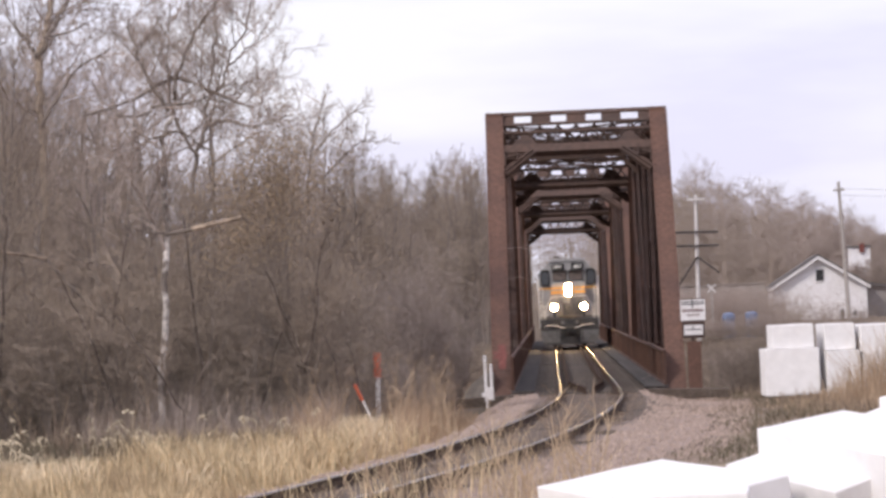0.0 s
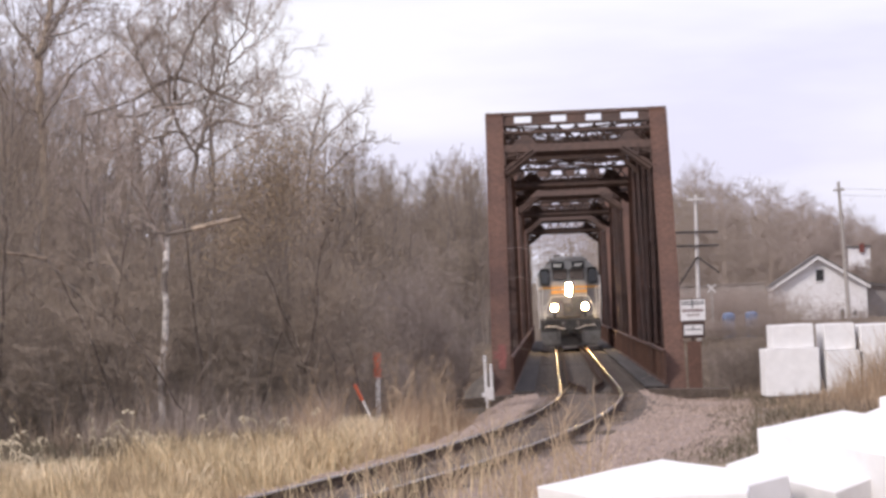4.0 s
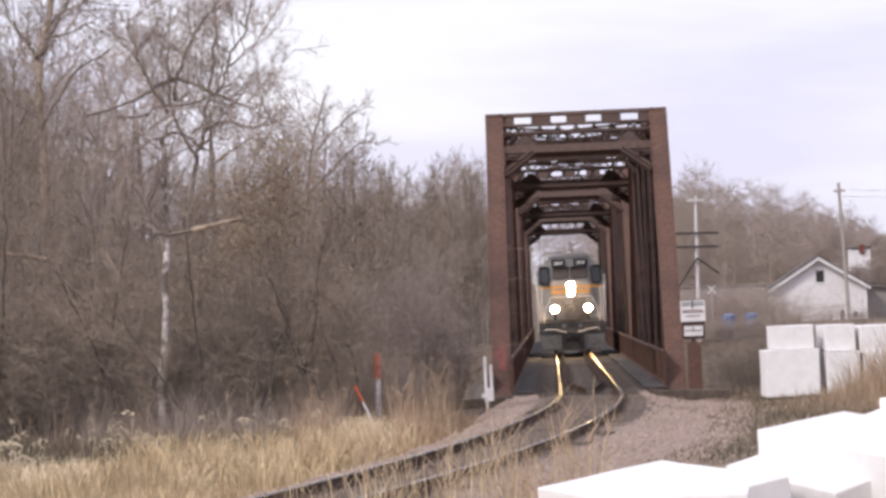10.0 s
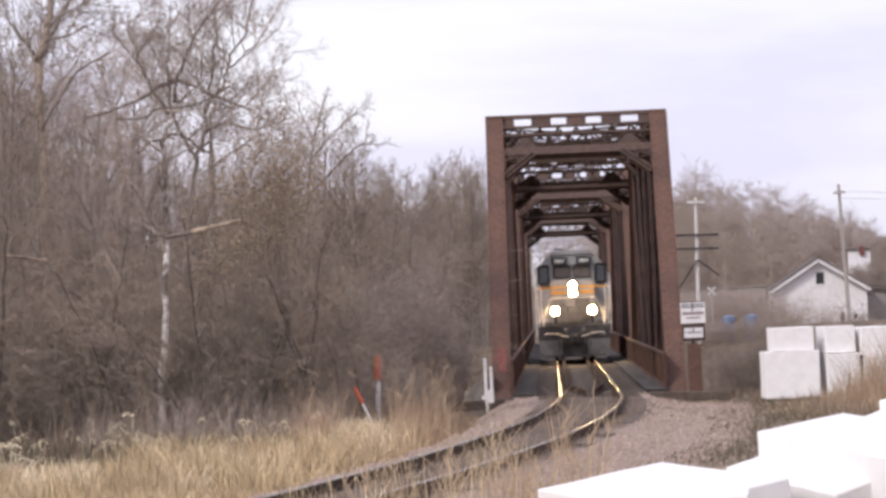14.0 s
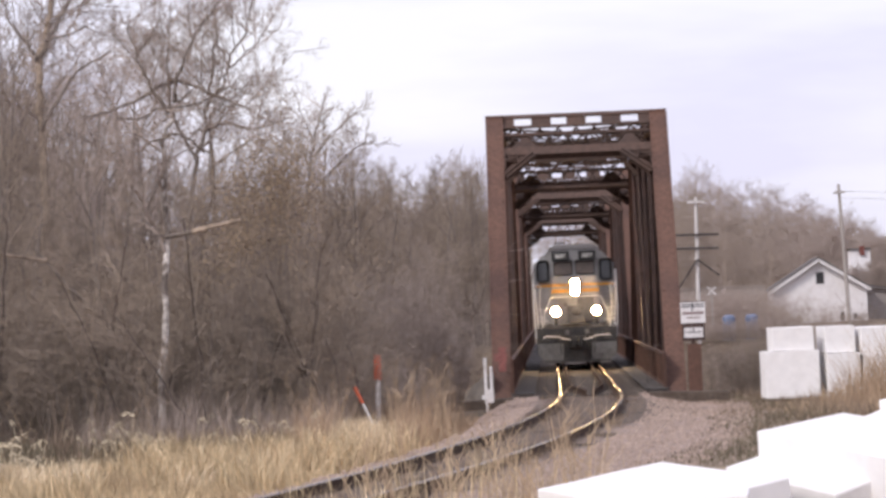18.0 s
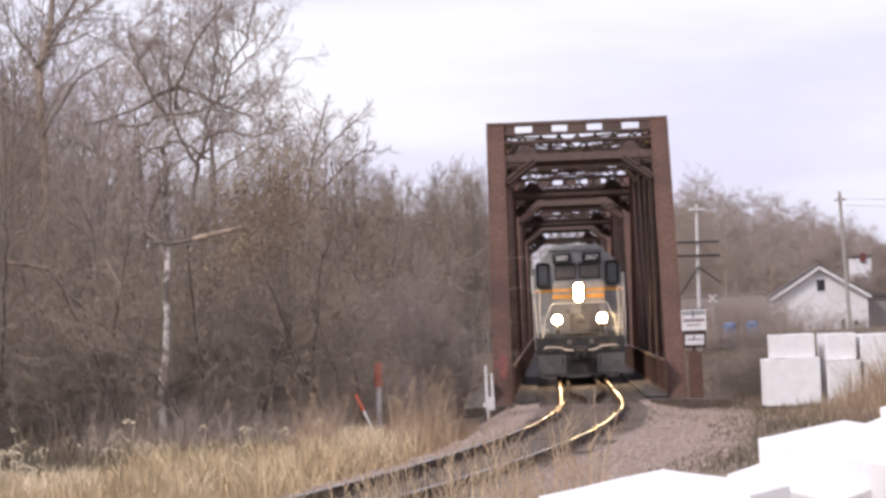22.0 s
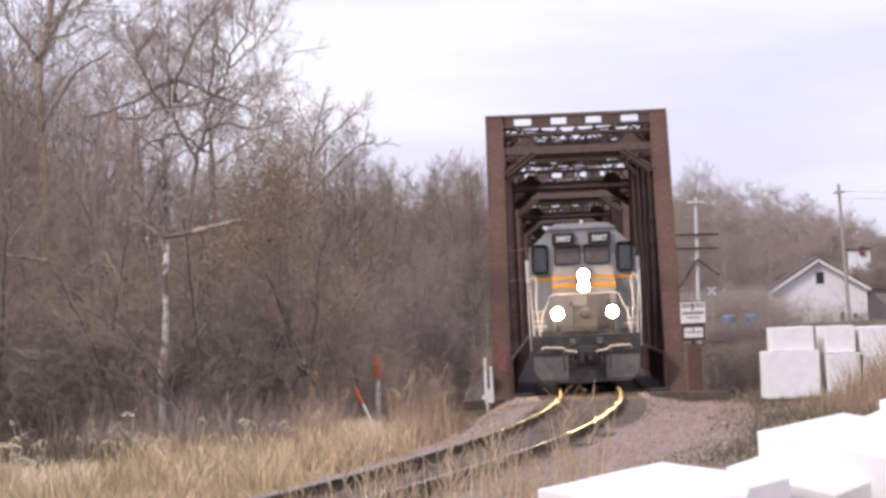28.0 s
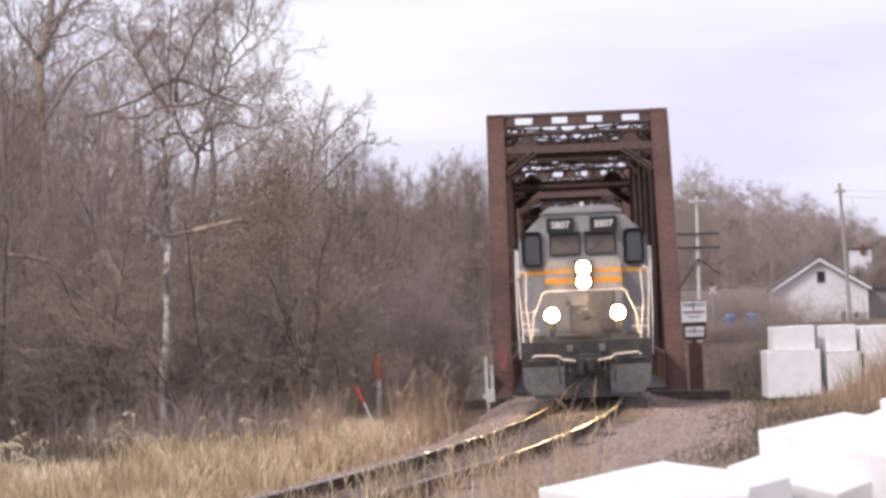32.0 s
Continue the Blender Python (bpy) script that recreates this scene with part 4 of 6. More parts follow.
def build_sign():
    """Two white boards on a brown post beside the bridge end."""
    y = 109.2
    sign = tagged(empty("lineside_sign", pose(6.58, y, -0.42, 0, 0)), "white two-board lineside sign on a brown post", "sign")
    part("post", cube((0, 0.08, 0.7), (0.36, 0.2, 1.5), bevel=0.01), RUST, sign, "brown steel post")
    part("post", cube((-0.02, 0.08, 1.9), (0.09, 0.09, 1.1)), RUST_SHADED, sign)
    part("backing", cube((0, 0.03, 2.06), (0.6, 0.03, 1.05)), RUST_SHADED, sign)
    up = part("upper_board", cube((0, 0, 2.28), (0.66, 0.03, 0.56), bevel=0.006), WHITE_PAINT, sign, "white board with a few dark lines")
    for z, w in ((2.5, 0.6), (2.44, 0.6), (2.29, 0.56), (2.25, 0.56), (2.15, 0.36)):
        part("lettering_bar", cube((0, -0.018, z), (w, 0.006, 0.028)), BLACK_BAR if z > 2.4 else RED_BAR, up)
    part("divider", cube((-0.01, -0.019, 2.44), (0.035, 0.006, 0.2)), BLACK_BAR, up, "dark upright bar")
    lo = part("lower_board", cube((0, 0, 1.75), (0.5, 0.03, 0.27), bevel=0.006), WHITE_PAINT, sign, "small white board")
    part("lettering_bar", cube((0, -0.018, 1.76), (0.42, 0.006, 0.025)), BLACK_BAR, lo)
    part("divider", cube((-0.01, -0.019, 1.82), (0.03, 0.006, 0.1)), BLACK_BAR, lo, "dark upright bar")


build_sign()


def build_crossbuck():
    """A small white crossing sign across the river."""
    x, y = 17.05, 262.0
    g = land(x, y)
    cb = tagged(empty("crossbuck_sign", pose(x, y, g)), "pale diagonal-cross sign on a post", "sign")
    top = 2.72 - g
    part("post", tube(bmesh.new(), [(0, 0.06, -0.3), (0, 0.06, top + 0.2)], 0.05, 8), POLE, cb)
    for s in (-1, 1):
        part("blade", beam(bmesh.new(), (-0.25, -0.012 * s, top - 0.25 * s), (0.25, -0.012 * s, top + 0.25 * s), 0.1, 0.02, up=(0, 1, 0)), PALE_POLE, cb, "pale blade")


build_crossbuck()


def build_marker_post():
    """White twin-plate marker beside the left end post."""
    mk = tagged(empty("white_marker_post", pose(1.02, 107.5, -0.55)), "white twin-slat marker post beside the bridge", "marker post")
    part("slat", cube((-0.05, 0, 0.85), (0.075, 0.04, 1.2), bevel=0.008), WHITE_PAINT, mk)
    part("slat", cube((0.1, 0, 0.78), (0.07, 0.04, 0.9), bevel=0.008), WHITE_PAINT, mk)
    part("base_board", cube((0.05, -0.03, 0.45), (0.2, 0.03, 0.34), bevel=0.006), WHITE_PAINT, mk)
    part("foot_block", cube((-0.1, -0.02, 0.42), (0.12, 0.06, 0.12), bevel=0.01), WHITE_PAINT, mk)
    part("stake", cube((-0.03, 0.02, 0.15), (0.06, 0.05, 0.5)), WHITE_PAINT, mk)


build_marker_post()


def stake(x, y, z, h, red, lean, label, thick=1.0):
    s = tagged(empty("marker_stake", pose(x, y, z, 0, lean)), label, "marker stake", "survey stakes")
    part("shaft", tube(bmesh.new(), [(0, 0, -0.3), (0, 0, h - red)], 0.06 * thick, 8), WHITE_STONE, s, "white shaft")
    bm = bmesh.new()
    tube(bm, [(0, 0, h - red), (0, 0, h)], 0.088 * thick, 8)
    part("head", bm, RED_PAINT, s, "orange-red painted top")


stake(-1.7, 97, -1.0, 2.2, 0.58, 1.0, "upright marker stake with red top and white shaft")
stake(-1.5, 94, -0.95, 1.62, 0.42, -24, "leaning marker stake with red top", 0.45)

for x in (18.0, 19.45):
    bm = bmesh.new()
    disc(bm, (0, 0, 0.75), 0.4, 1.5, "Z", 16)
    for q in (0.25, 0.75, 1.25):
        disc(bm, (0, 0, q), 0.43, 0.05, "Z", 16)
    disc(bm, (0, 0, 1.56), 0.4, 0.12, "Z", 16, 0.2)
    tagged(part("blue_tank", bm, BLUE, at=pose(x, 261, land(x, 261))), "faded blue upright plastic tank", "tank", "blue tanks")


def build_shed():
    """The long low building half hidden by brush beside the house."""
    shed = tagged(empty("low_shed", pose(19.9, 302, -0.8, 0, 0, -2)), "long low pale shed half hidden by brush", "shed")
    part("wall", cube((0, 3, 1.7), (7.4, 6, 4.2)), SHED_WALL, shed, "weathered pale wall")
    part("roof", cube((0, 3, 3.85), (7.5, 6.3, 0.07)), SHED_WALL, shed)
    for i in range(11):
        part("batten", cube((-3.5 + i * 0.68, -0.02, 1.8), (0.06, 0.05, 3.9)), SHED_WALL, shed)


build_shed()


def build_far_hut(at):
    hut = tagged(empty("far_cottage", at), "small white far building with a red chimney", "house")
    part("wall", cube((0, 0, 2.6), (1.6, 3, 5.2)), WHITE_WALL, hut)
    part("roof", cube((0, 0, 5.28), (1.8, 3.3, 0.16), bevel=0.02), ROOF, hut, "dark flat roof edge")
    part("chimney", cube((0.1, -1.62, 5.15), (0.42, 0.2, 0.75)), PATCH, hut, "red chimney")


build_far_hut(pose(34.97, 345, 5.95 - 5.36))

# ---------------------------------------------------------------- bare trees and brush
def add_tube(V, F, pts, r0, r1, sides):
    n0 = len(V)
    k = len(pts)
    for i, p in enumerate(pts):
        d = (pts[min(i + 1, k - 1)] - pts[max(i - 1, 0)])
        d.normalize()
        a = d.orthogonal()
        a.normalize()
        c = d.cross(a)
        if i == k - 1 and sides == 3:
            V.append(p[:])
            break
        r = r0 + (r1 - r0) * i / (k - 1)
        for j in range(sides):
            g = math.tau * j / sides
            V.append((p + (a * math.cos(g) + c * math.sin(g)) * r)[:])
    rings = k - 1 if sides == 3 else k
    for i in range(rings - 1):
        for j in range(sides):
            q = (j + 1) % sides
            F.append((n0 + i * sides + j, n0 + i * sides + q, n0 + (i + 1) * sides + q, n0 + (i + 1) * sides + j))
    if sides == 3:
        b = n0 + (rings - 1) * 3
        tip = len(V) - 1
        F += [(b, b + 1, tip), (b + 1, b + 2, tip), (b + 2, b, tip)]


def tree_data(seed, h, kids, ratio, angle, thick, droop=0.0, wander=0.25, bare=0.25, deep=4, lean=0.0, twig_r=0.007):
    """Trunk and limbs in one mesh, the twigs in another; h metres tall."""
    rng = random.Random(seed)
    wood, twig = ([], []), ([], [])
    segs = (8, 6, 4, 3, 2, 2)

    def grow(p, d, length, r, level):
        n = segs[level]
        pts = [p.copy()]
        dirs = []
        for i in range(n):
            w = wander * (0.6 if level == 0 else 1.0)
            d = d + Vector((rng.uniform(-w, w), rng.uniform(-w, w), rng.uniform(-w, w) * 0.6 + (0.05 if level else 0.02) - droop * (i / n) * (level > 0)))
            d.normalize()
            dirs.append(d.copy())
            pts.append(pts[-1] + d * (length / n))
        end = r * (0.35 if level == 0 else 0.3)
        V, F = wood if level <= 1 else twig
        add_tube(V, F, pts, r, end, 7 if level == 0 else 5 if level == 1 else 3)
        if level >= deep:
            return
        count = kids[level]
        for c in range(count):
            t = bare * (1.0 if level == 0 else 0.6) + (1 - bare * (1.0 if level == 0 else 0.6)) * (c + rng.random()) / count
            s = min(int(t * n), n - 1)
            q = pts[s].lerp(pts[s + 1], t * n - s)
            base = dirs[s]
            side = base.orthogonal()
            side.rotate(Matrix.Rotation(rng.uniform(0, math.tau), 3, base))
            g = radians(angle[level] * rng.uniform(0.6, 1.3))
            nd = base * math.cos(g) + side * math.sin(g)
            ln = length * ratio[level] * rng.uniform(0.6, 1.2) * (1.15 - 0.55 * t)
            grow(q, nd, ln, max(r * (1 - 0.65 * t) * 0.5, twig_r), level + 1)

    grow(Vector((0, 0, -0.3)), Vector((lean, 0, 1)).normalized(), h, thick, 0)
    return wood, twig


def brush_data(seed, h, stems, width):
    """A thicket of thin stems with side twigs."""
    rng = random.Random(seed)
    wood, twig = ([], []), ([], [])
    for s in range(stems):
        p = Vector((rng.gauss(0, width * 0.4), rng.gauss(0, width * 0.5), -0.15))
        d = Vector((rng.gauss(0, 0.28), rng.gauss(0, 0.2), 1)).normalized()
        ln = h * rng.uniform(0.45, 1.1)
        pts, dirs = [p], []
        for i in range(5):
            d = (d + Vector((rng.uniform(-0.22, 0.22), rng.uniform(-0.22, 0.22), rng.uniform(-0.12, 0.12)))).normalized()
            dirs.append(d)
            pts.append(pts[-1] + d * ln / 5)
        add_tube(*wood, pts, rng.uniform(0.007, 0.016) * (2.4 if s % 14 == 0 else 1.0), 0.004, 3)
        for c in range(12):
            t = rng.uniform(0.08, 0.98)
            k = min(int(t * 5), 4)
            q = pts[k].lerp(pts[k + 1], t * 5 - k)
            sd = dirs[k].orthogonal()
            sd.rotate(Matrix.Rotation(rng.uniform(0, math.tau), 3, dirs[k]))
            nd = (dirs[k] * rng.uniform(0.1, 0.9) + sd * rng.uniform(0.5, 1.1) + Vector((0, 0, rng.uniform(-0.3, 0.1)))).normalized()
            l2 = ln * rng.uniform(0.12, 0.34)
            mid = q + nd * l2 * 0.5
            tip = mid + (nd + Vector((rng.uniform(-0.7, 0.7), rng.uniform(-0.7, 0.7), rng.uniform(-0.5, 0.5)))).normalized() * l2 * 0.5
            add_tube(*twig, [q, mid, tip], 0.0062, 0.003, 3)
            for e in range(5):
                o = q.lerp(mid, rng.random()) if e % 2 else mid.lerp(tip, rng.random())
                v = (nd + Vector((rng.uniform(-1.1, 1.1), rng.uniform(-1.1, 1.1), rng.uniform(-0.8, 0.8)))).normalized()
                add_tube(*twig, [o, o + v * l2 * rng.uniform(0.25, 0.6)], 0.0042, 0.002, 3)
    return wood, twig


def limb_tree(seed, paths, twig_r=0.0046, reach=1.0, kids=(7, 6, 5)):
    """A tree whose trunk and main limbs follow the given bends; each path: start and end radius, then (x, y, z) points."""
    rng = random.Random(seed)
    wood, twig = ([], []), ([], [])

    def grow(p, d, length, r, level):
        n = (0, 5, 4, 3, 2)[level]
        w = (0, 0.16, 0.18, 0.2, 0.25)[level]
        pts, dirs = [p.copy()], []
        for i in range(n):
            d = (d + Vector((rng.uniform(-w, w), rng.uniform(-w, w), rng.uniform(-0.05, 0.12)))).normalized()
            dirs.append(d)
            pts.append(pts[-1] + d * (length / n))
        add_tube(*twig, pts, r, r * 0.3, 4 if level == 1 else 3)
        if level < 4:
            for c in range(kids[level - 1]):
                t = 0.15 + 0.85 * (c + rng.random()) / kids[level - 1]
                k = min(int(t * n), n - 1)
                sd = dirs[k].orthogonal()
                sd.rotate(Matrix.Rotation(rng.uniform(0, math.tau), 3, dirs[k]))
                g = radians(rng.uniform(25, 50))
                grow(pts[k].lerp(pts[k + 1], t * n - k), dirs[k] * math.cos(g) + sd * math.sin(g), length * rng.uniform(0.32, 0.55) * (1.2 - 0.4 * t),
                     max(r * 0.5, twig_r), level + 1)

    for r0, r1, sprouts, *ctrl in paths:
        c = [Vector(q) for q in ctrl]
        c = [c[0] * 2 - c[1]] + c + [c[-1] * 2 - c[-2]]
        pts = []
        for a in range(1, len(c) - 2):
            for t in (0.0, 0.25, 0.5, 0.75):
                p0, p1, p2, p3 = c[a - 1:a + 3]
                pts.append(0.5 * (2 * p1 + (p2 - p0) * t + (2 * p0 - 5 * p1 + 4 * p2 - p3) * t * t + (3 * p1 - p0 - 3 * p2 + p3) * t ** 3)
                           + Vector((rng.gauss(0, 0.03), rng.gauss(0, 0.03), 0)))
        pts.append(c[-2])
        add_tube(*wood, pts, r0 * 0.85, r1 * 0.85, 7)
        m = len(pts) - 1
        for b in range(sprouts):
            t = 0.3 + 0.7 * (b + rng.random()) / sprouts
            k = min(int(t * m), m - 1)
            d = (pts[k + 1] - pts[k]).normalized()
            sd = d.orthogonal()
            sd.rotate(Matrix.Rotation(rng.uniform(0, math.tau), 3, d))
            g = radians(rng.uniform(30, 70))
            nd = (d * math.cos(g) + sd * math.sin(g) + Vector((0, 0, 0.45))).normalized()
            grow(pts[k].lerp(pts[k + 1], t * m - k), nd, rng.uniform(1.3, 2.9) * reach, max((r0 + (r1 - r0) * t) * 0.5, 0.02), 1)
    return wood, twig


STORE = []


def plant(name, data, bark, twigs, label, category, group, trunk="trunk", crown="crown"):
    """One plant built at the origin; its copies are set out afterwards."""
    ob = tagged(empty(name, Matrix()), label, category, group)
    (v, f), (v2, f2) = data
    a = raw_mesh(trunk, v, f, bark, ob)
    c = raw_mesh(crown, v2, f2, twigs, ob, "fine bare twigs")
    if trunk != "trunk":
        a["kind"] = c["kind"] = "stuff"
    return ob


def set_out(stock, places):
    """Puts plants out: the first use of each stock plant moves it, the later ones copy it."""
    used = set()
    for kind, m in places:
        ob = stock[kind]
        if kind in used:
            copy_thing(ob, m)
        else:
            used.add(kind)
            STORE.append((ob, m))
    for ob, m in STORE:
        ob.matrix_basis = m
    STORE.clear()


def put(x, y, turn, size, wide=None, sink=0.0):
    wide = wide or size
    return pose(x, y, land(x, y) - sink, 0, 0, turn) @ Matrix.Diagonal((wide, wide, size, 1))


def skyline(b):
    """The wood's rise above eye level against the bearing, both as tangents, fitted to the camera's view."""
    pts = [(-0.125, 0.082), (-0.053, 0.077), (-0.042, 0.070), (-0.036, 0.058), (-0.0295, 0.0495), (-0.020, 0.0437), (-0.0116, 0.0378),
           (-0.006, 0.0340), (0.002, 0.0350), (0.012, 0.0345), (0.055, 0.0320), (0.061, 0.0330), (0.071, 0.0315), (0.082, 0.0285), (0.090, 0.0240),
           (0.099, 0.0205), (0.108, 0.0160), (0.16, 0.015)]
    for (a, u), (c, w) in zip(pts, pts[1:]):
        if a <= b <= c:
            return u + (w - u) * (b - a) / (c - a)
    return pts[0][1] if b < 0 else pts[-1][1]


def build_woods():
    rng = random.Random(11)
    big = {}
    G = "bare trees by the river"
    big[0] = plant("bare_tree", tree_data(1, 10, (13, 9, 8, 6), (0.55, 0.5, 0.42, 0.4), (58, 48, 45, 45), 0.17, 0.10, 0.2, 0.18), BARK, TWIG,
                   "large bare grey-brown tree with arching limbs", "tree", G)
    big[1] = plant("bare_tree", tree_data(2, 10, (14, 8, 8, 6), (0.45, 0.5, 0.45, 0.4), (42, 42, 45, 45), 0.13, 0.0, 0.16, 0.25), BARK, TWIG,
                   "bare grey-brown tree with upright limbs", "tree", G)
    big[2] = plant("bare_tree", tree_data(3, 10, (12, 9, 8, 6), (0.5, 0.5, 0.42, 0.4), (50, 45, 45, 45), 0.15, 0.05, 0.22, 0.2, lean=0.1), BARK, TWIG,
                   "leaning bare tree with a twiggy crown", "tree", G)
    places = []
    for i, (b, y) in enumerate(((-0.113, 110), (-0.09, 126), (-0.061, 120))):
        x = b * y
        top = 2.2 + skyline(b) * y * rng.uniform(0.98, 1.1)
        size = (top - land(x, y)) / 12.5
        places.append(((1, 2, 0)[i], put(x, y, rng.uniform(0, 360), size, size * rng.uniform(0.55, 0.65))))
    for i in range(14):     # the crowded crowns behind
        b = -0.115 + 0.052 * ((i + rng.random()) / 14) ** 1.25
        y = rng.uniform(112, 142)
        x = b * y
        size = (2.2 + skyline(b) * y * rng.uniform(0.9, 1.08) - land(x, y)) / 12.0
        places.append((i % 3, put(x, y, rng.uniform(0, 360), size, size * rng.uniform(0.5, 0.7))))
    for i, (b, y, k) in enumerate(((-0.0345, 150, 1.0), (-0.0295, 128, 1.02), (-0.025, 155, 0.98), (-0.0205, 135, 1.0), (-0.0165, 150, 0.95), (-0.0385, 132, 0.95))):
        x = b * y
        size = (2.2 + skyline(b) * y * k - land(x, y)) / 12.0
        places.append(((1, 2, 0)[i % 3], put(x, y, rng.uniform(0, 360), size, size * rng.uniform(0.42, 0.55))))
    set_out(big, places)
    def stand(name, seed, x, y, trunk, limbs, bark, label, reach=1.0, kids=(7, 6, 5)):
        """A tree whose trunk and limbs are meshes of their own; paths in x and z over the rail heads."""
        g = land(x, y)
        rng2 = random.Random(seed)

        def lift(path):
            r0, r1, sprouts, deep, *pts = path
            n = len(pts) - 1
            return (r0, r1, sprouts, *((px, deep * i / n + rng2.uniform(-0.1, 0.1), pz - g) for i, (px, pz) in enumerate(pts)))

        ob = tagged(empty(name, pose(x, y, g)), label, "tree", G)
        wood, twigs = limb_tree(seed, [lift(trunk)], reach=reach, kids=kids)
        raw_mesh("trunk", *wood, bark, ob)
        raw_mesh("crown", *twigs, TWIG, ob, "fine bare twigs")
        for k, path in enumerate(limbs):
            wood, twigs = limb_tree(seed * 10 + k, [lift(path)], reach=reach, kids=kids)
            limb = raw_mesh("limb", *wood, BARK, ob)
            raw_mesh("twig_mass", *twigs, TWIG, limb, "fine bare twigs")["kind"] = "stuff"
        return ob

    pale = stand("pale_tree", 8, -6.56, 93, (0.1, 0.055, 5, 0.8, (-0.06, -1.23), (0.04, 0.61), (0.20, 2.53), (0.29, 4.32), (0.28, 5.40), (0.28, 6.31), (0.49, 6.88), (0.64, 7.33)), [
        (0.055, 0.022, 7, -0.6, (0.61, 7.19), (0.75, 7.90), (1.00, 8.41), (1.34, 8.91), (1.81, 9.44)),
        (0.06, 0.024, 7, 0.5, (0.49, 6.90), (0.13, 7.54), (-0.23, 8.20), (-0.40, 9.05)),
        (0.03, 0.055, 6, 0.9, (-1.47, 6.89), (-0.89, 7.05), (-0.18, 7.32), (0.20, 7.56), (0.55, 7.70)),
        (0.055, 0.02, 8, -0.9, (0.55, 7.70), (1.02, 7.55), (1.49, 7.30), (1.93, 7.09), (2.45, 6.88)),
        (0.04, 0.02, 7, -0.5, (-0.72, 6.86), (-0.11, 6.84), (0.26, 7.04), (0.82, 7.05), (1.34, 7.18), (1.92, 7.47)),
        (0.04, 0.018, 5, 0.4, (0.28, 6.36), (0.57, 6.46), (0.96, 6.31), (1.22, 5.98)),
        (0.035, 0.016, 5, -0.4, (0.28, 6.36), (-0.02, 6.27), (-0.22, 6.14), (-0.39, 5.97))], PALE_BARK,
        "large bare tree with pale flaking bark and arching limbs", 0.75)
    for label, skin, r0, r1, pts in (("grey limb", BARK, 0.05, 0.048, [(0.28, 0, 4.13), (0.6, -0.3, 4.16), (0.93, -0.5, 4.21)]),
                                     ("pale broken limb", DEAD_LIMB, 0.06, 0.04, [(0.93, -0.5, 4.21), (1.4, -0.7, 4.3), (1.75, -0.8, 4.36), (2.06, -0.9, 4.42)]),
                                     ("thin grey limb", BARK, 0.024, 0.012, [(0.26, 0, 4.17), (-0.01, -0.3, 4.14), (-0.58, -0.6, 4.33)])):
        part("broken_limb", tube(bmesh.new(), [(a, b, c - land(-6.56, 93)) for a, b, c in pts], r0, 7, r1), skin, pale, label)
    stand("old_tree", 9, -6.47, 106, (0.09, 0.03, 8, 0.4, (-0.1, -1.3), (-0.05, 2.0), (0.0, 4.3), (0.17, 6.27), (0.3, 6.71), (0.44, 7.1), (0.52, 7.77), (0.67, 8.38), (0.8, 9.53), (0.78, 11.0)), [
        (0.055, 0.022, 9, 0.5, (0.52, 7.75), (0.94, 8.21), (1.04, 8.6), (1.22, 9.08), (1.54, 9.65), (1.85, 10.7)),
        (0.035, 0.018, 5, -0.4, (1.06, 8.65), (1.45, 8.92), (1.85, 9.26), (2.1, 9.5)),
        (0.05, 0.02, 7, -0.6, (0.44, 7.1), (1.0, 7.26), (1.58, 7.09), (2.17, 7.15), (2.6, 7.3)),
        (0.06, 0.02, 7, 0.6, (0.2, 6.4), (-0.3, 7.3), (-0.5, 8.6), (-0.35, 10.4))], BARK,
        "tall bare tree with spreading upright limbs", 0.78)
    stand("old_tree", 12, -10.09, 104, (0.135, 0.07, 7, 0.3, (-0.1, -1.3), (0.02, 3.0), (0.0, 6.86), (-0.01, 8.01), (0.02, 9.01), (0.23, 9.58), (0.32, 10.15), (0.6, 11.6)), [
        (0.07, 0.025, 6, 0.4, (0.06, 9.05), (0.53, 9.94), (0.83, 10.41), (1.3, 11.3)),
        (0.04, 0.018, 5, -0.4, (0.15, 9.45), (0.58, 9.53), (0.94, 9.58), (1.27, 9.79)),
        (0.06, 0.02, 6, 0.4, (0.02, 9.0), (-0.21, 9.38), (-0.49, 9.68), (-0.8, 10.3)),
        (0.055, 0.02, 6, -0.5, (0.0, 7.2), (0.5, 7.9), (1.0, 8.6), (1.9, 9.1))], TAN_BARK,
        "straight-trunked bare tree with tan bark and thin limbs", 0.85)
    stand("slender_tree", 14, -3.91, 118, (0.06, 0.02, 12, 0.3, (-0.1, -3.4), (0.0, 3.42), (0.07, 5.04), (0.17, 6.65), (0.32, 7.2), (0.48, 7.83), (0.68, 8.5)), [
        (0.032, 0.015, 7, 0.3, (0.2, 6.7), (0.76, 7.31), (1.22, 7.73), (1.57, 8.0)),
        (0.04, 0.018, 8, -0.3, (0.12, 5.7), (0.95, 6.45), (1.5, 6.95), (1.85, 7.15)),
        (0.025, 0.014, 3, 0.2, (0.34, 7.3), (0.1, 7.73), (-0.08, 8.15))], BARK,
        "slender bare tree with upswept limbs", 0.36, (5, 4, 3))

    mid = {}
    for k in range(3):
        mid[k] = plant("bank_tree", tree_data(30 + k, 12, (15, 8, 7, 5), (0.42, 0.5, 0.45, 0.42), (48, 45, 45, 45), 0.16, 0.0, 0.18, 0.2, twig_r=0.010),
                       BARK, BRUSH, "bare riverbank tree with a rounded twiggy crown", "tree", "bare trees along the far bank")
    places = []
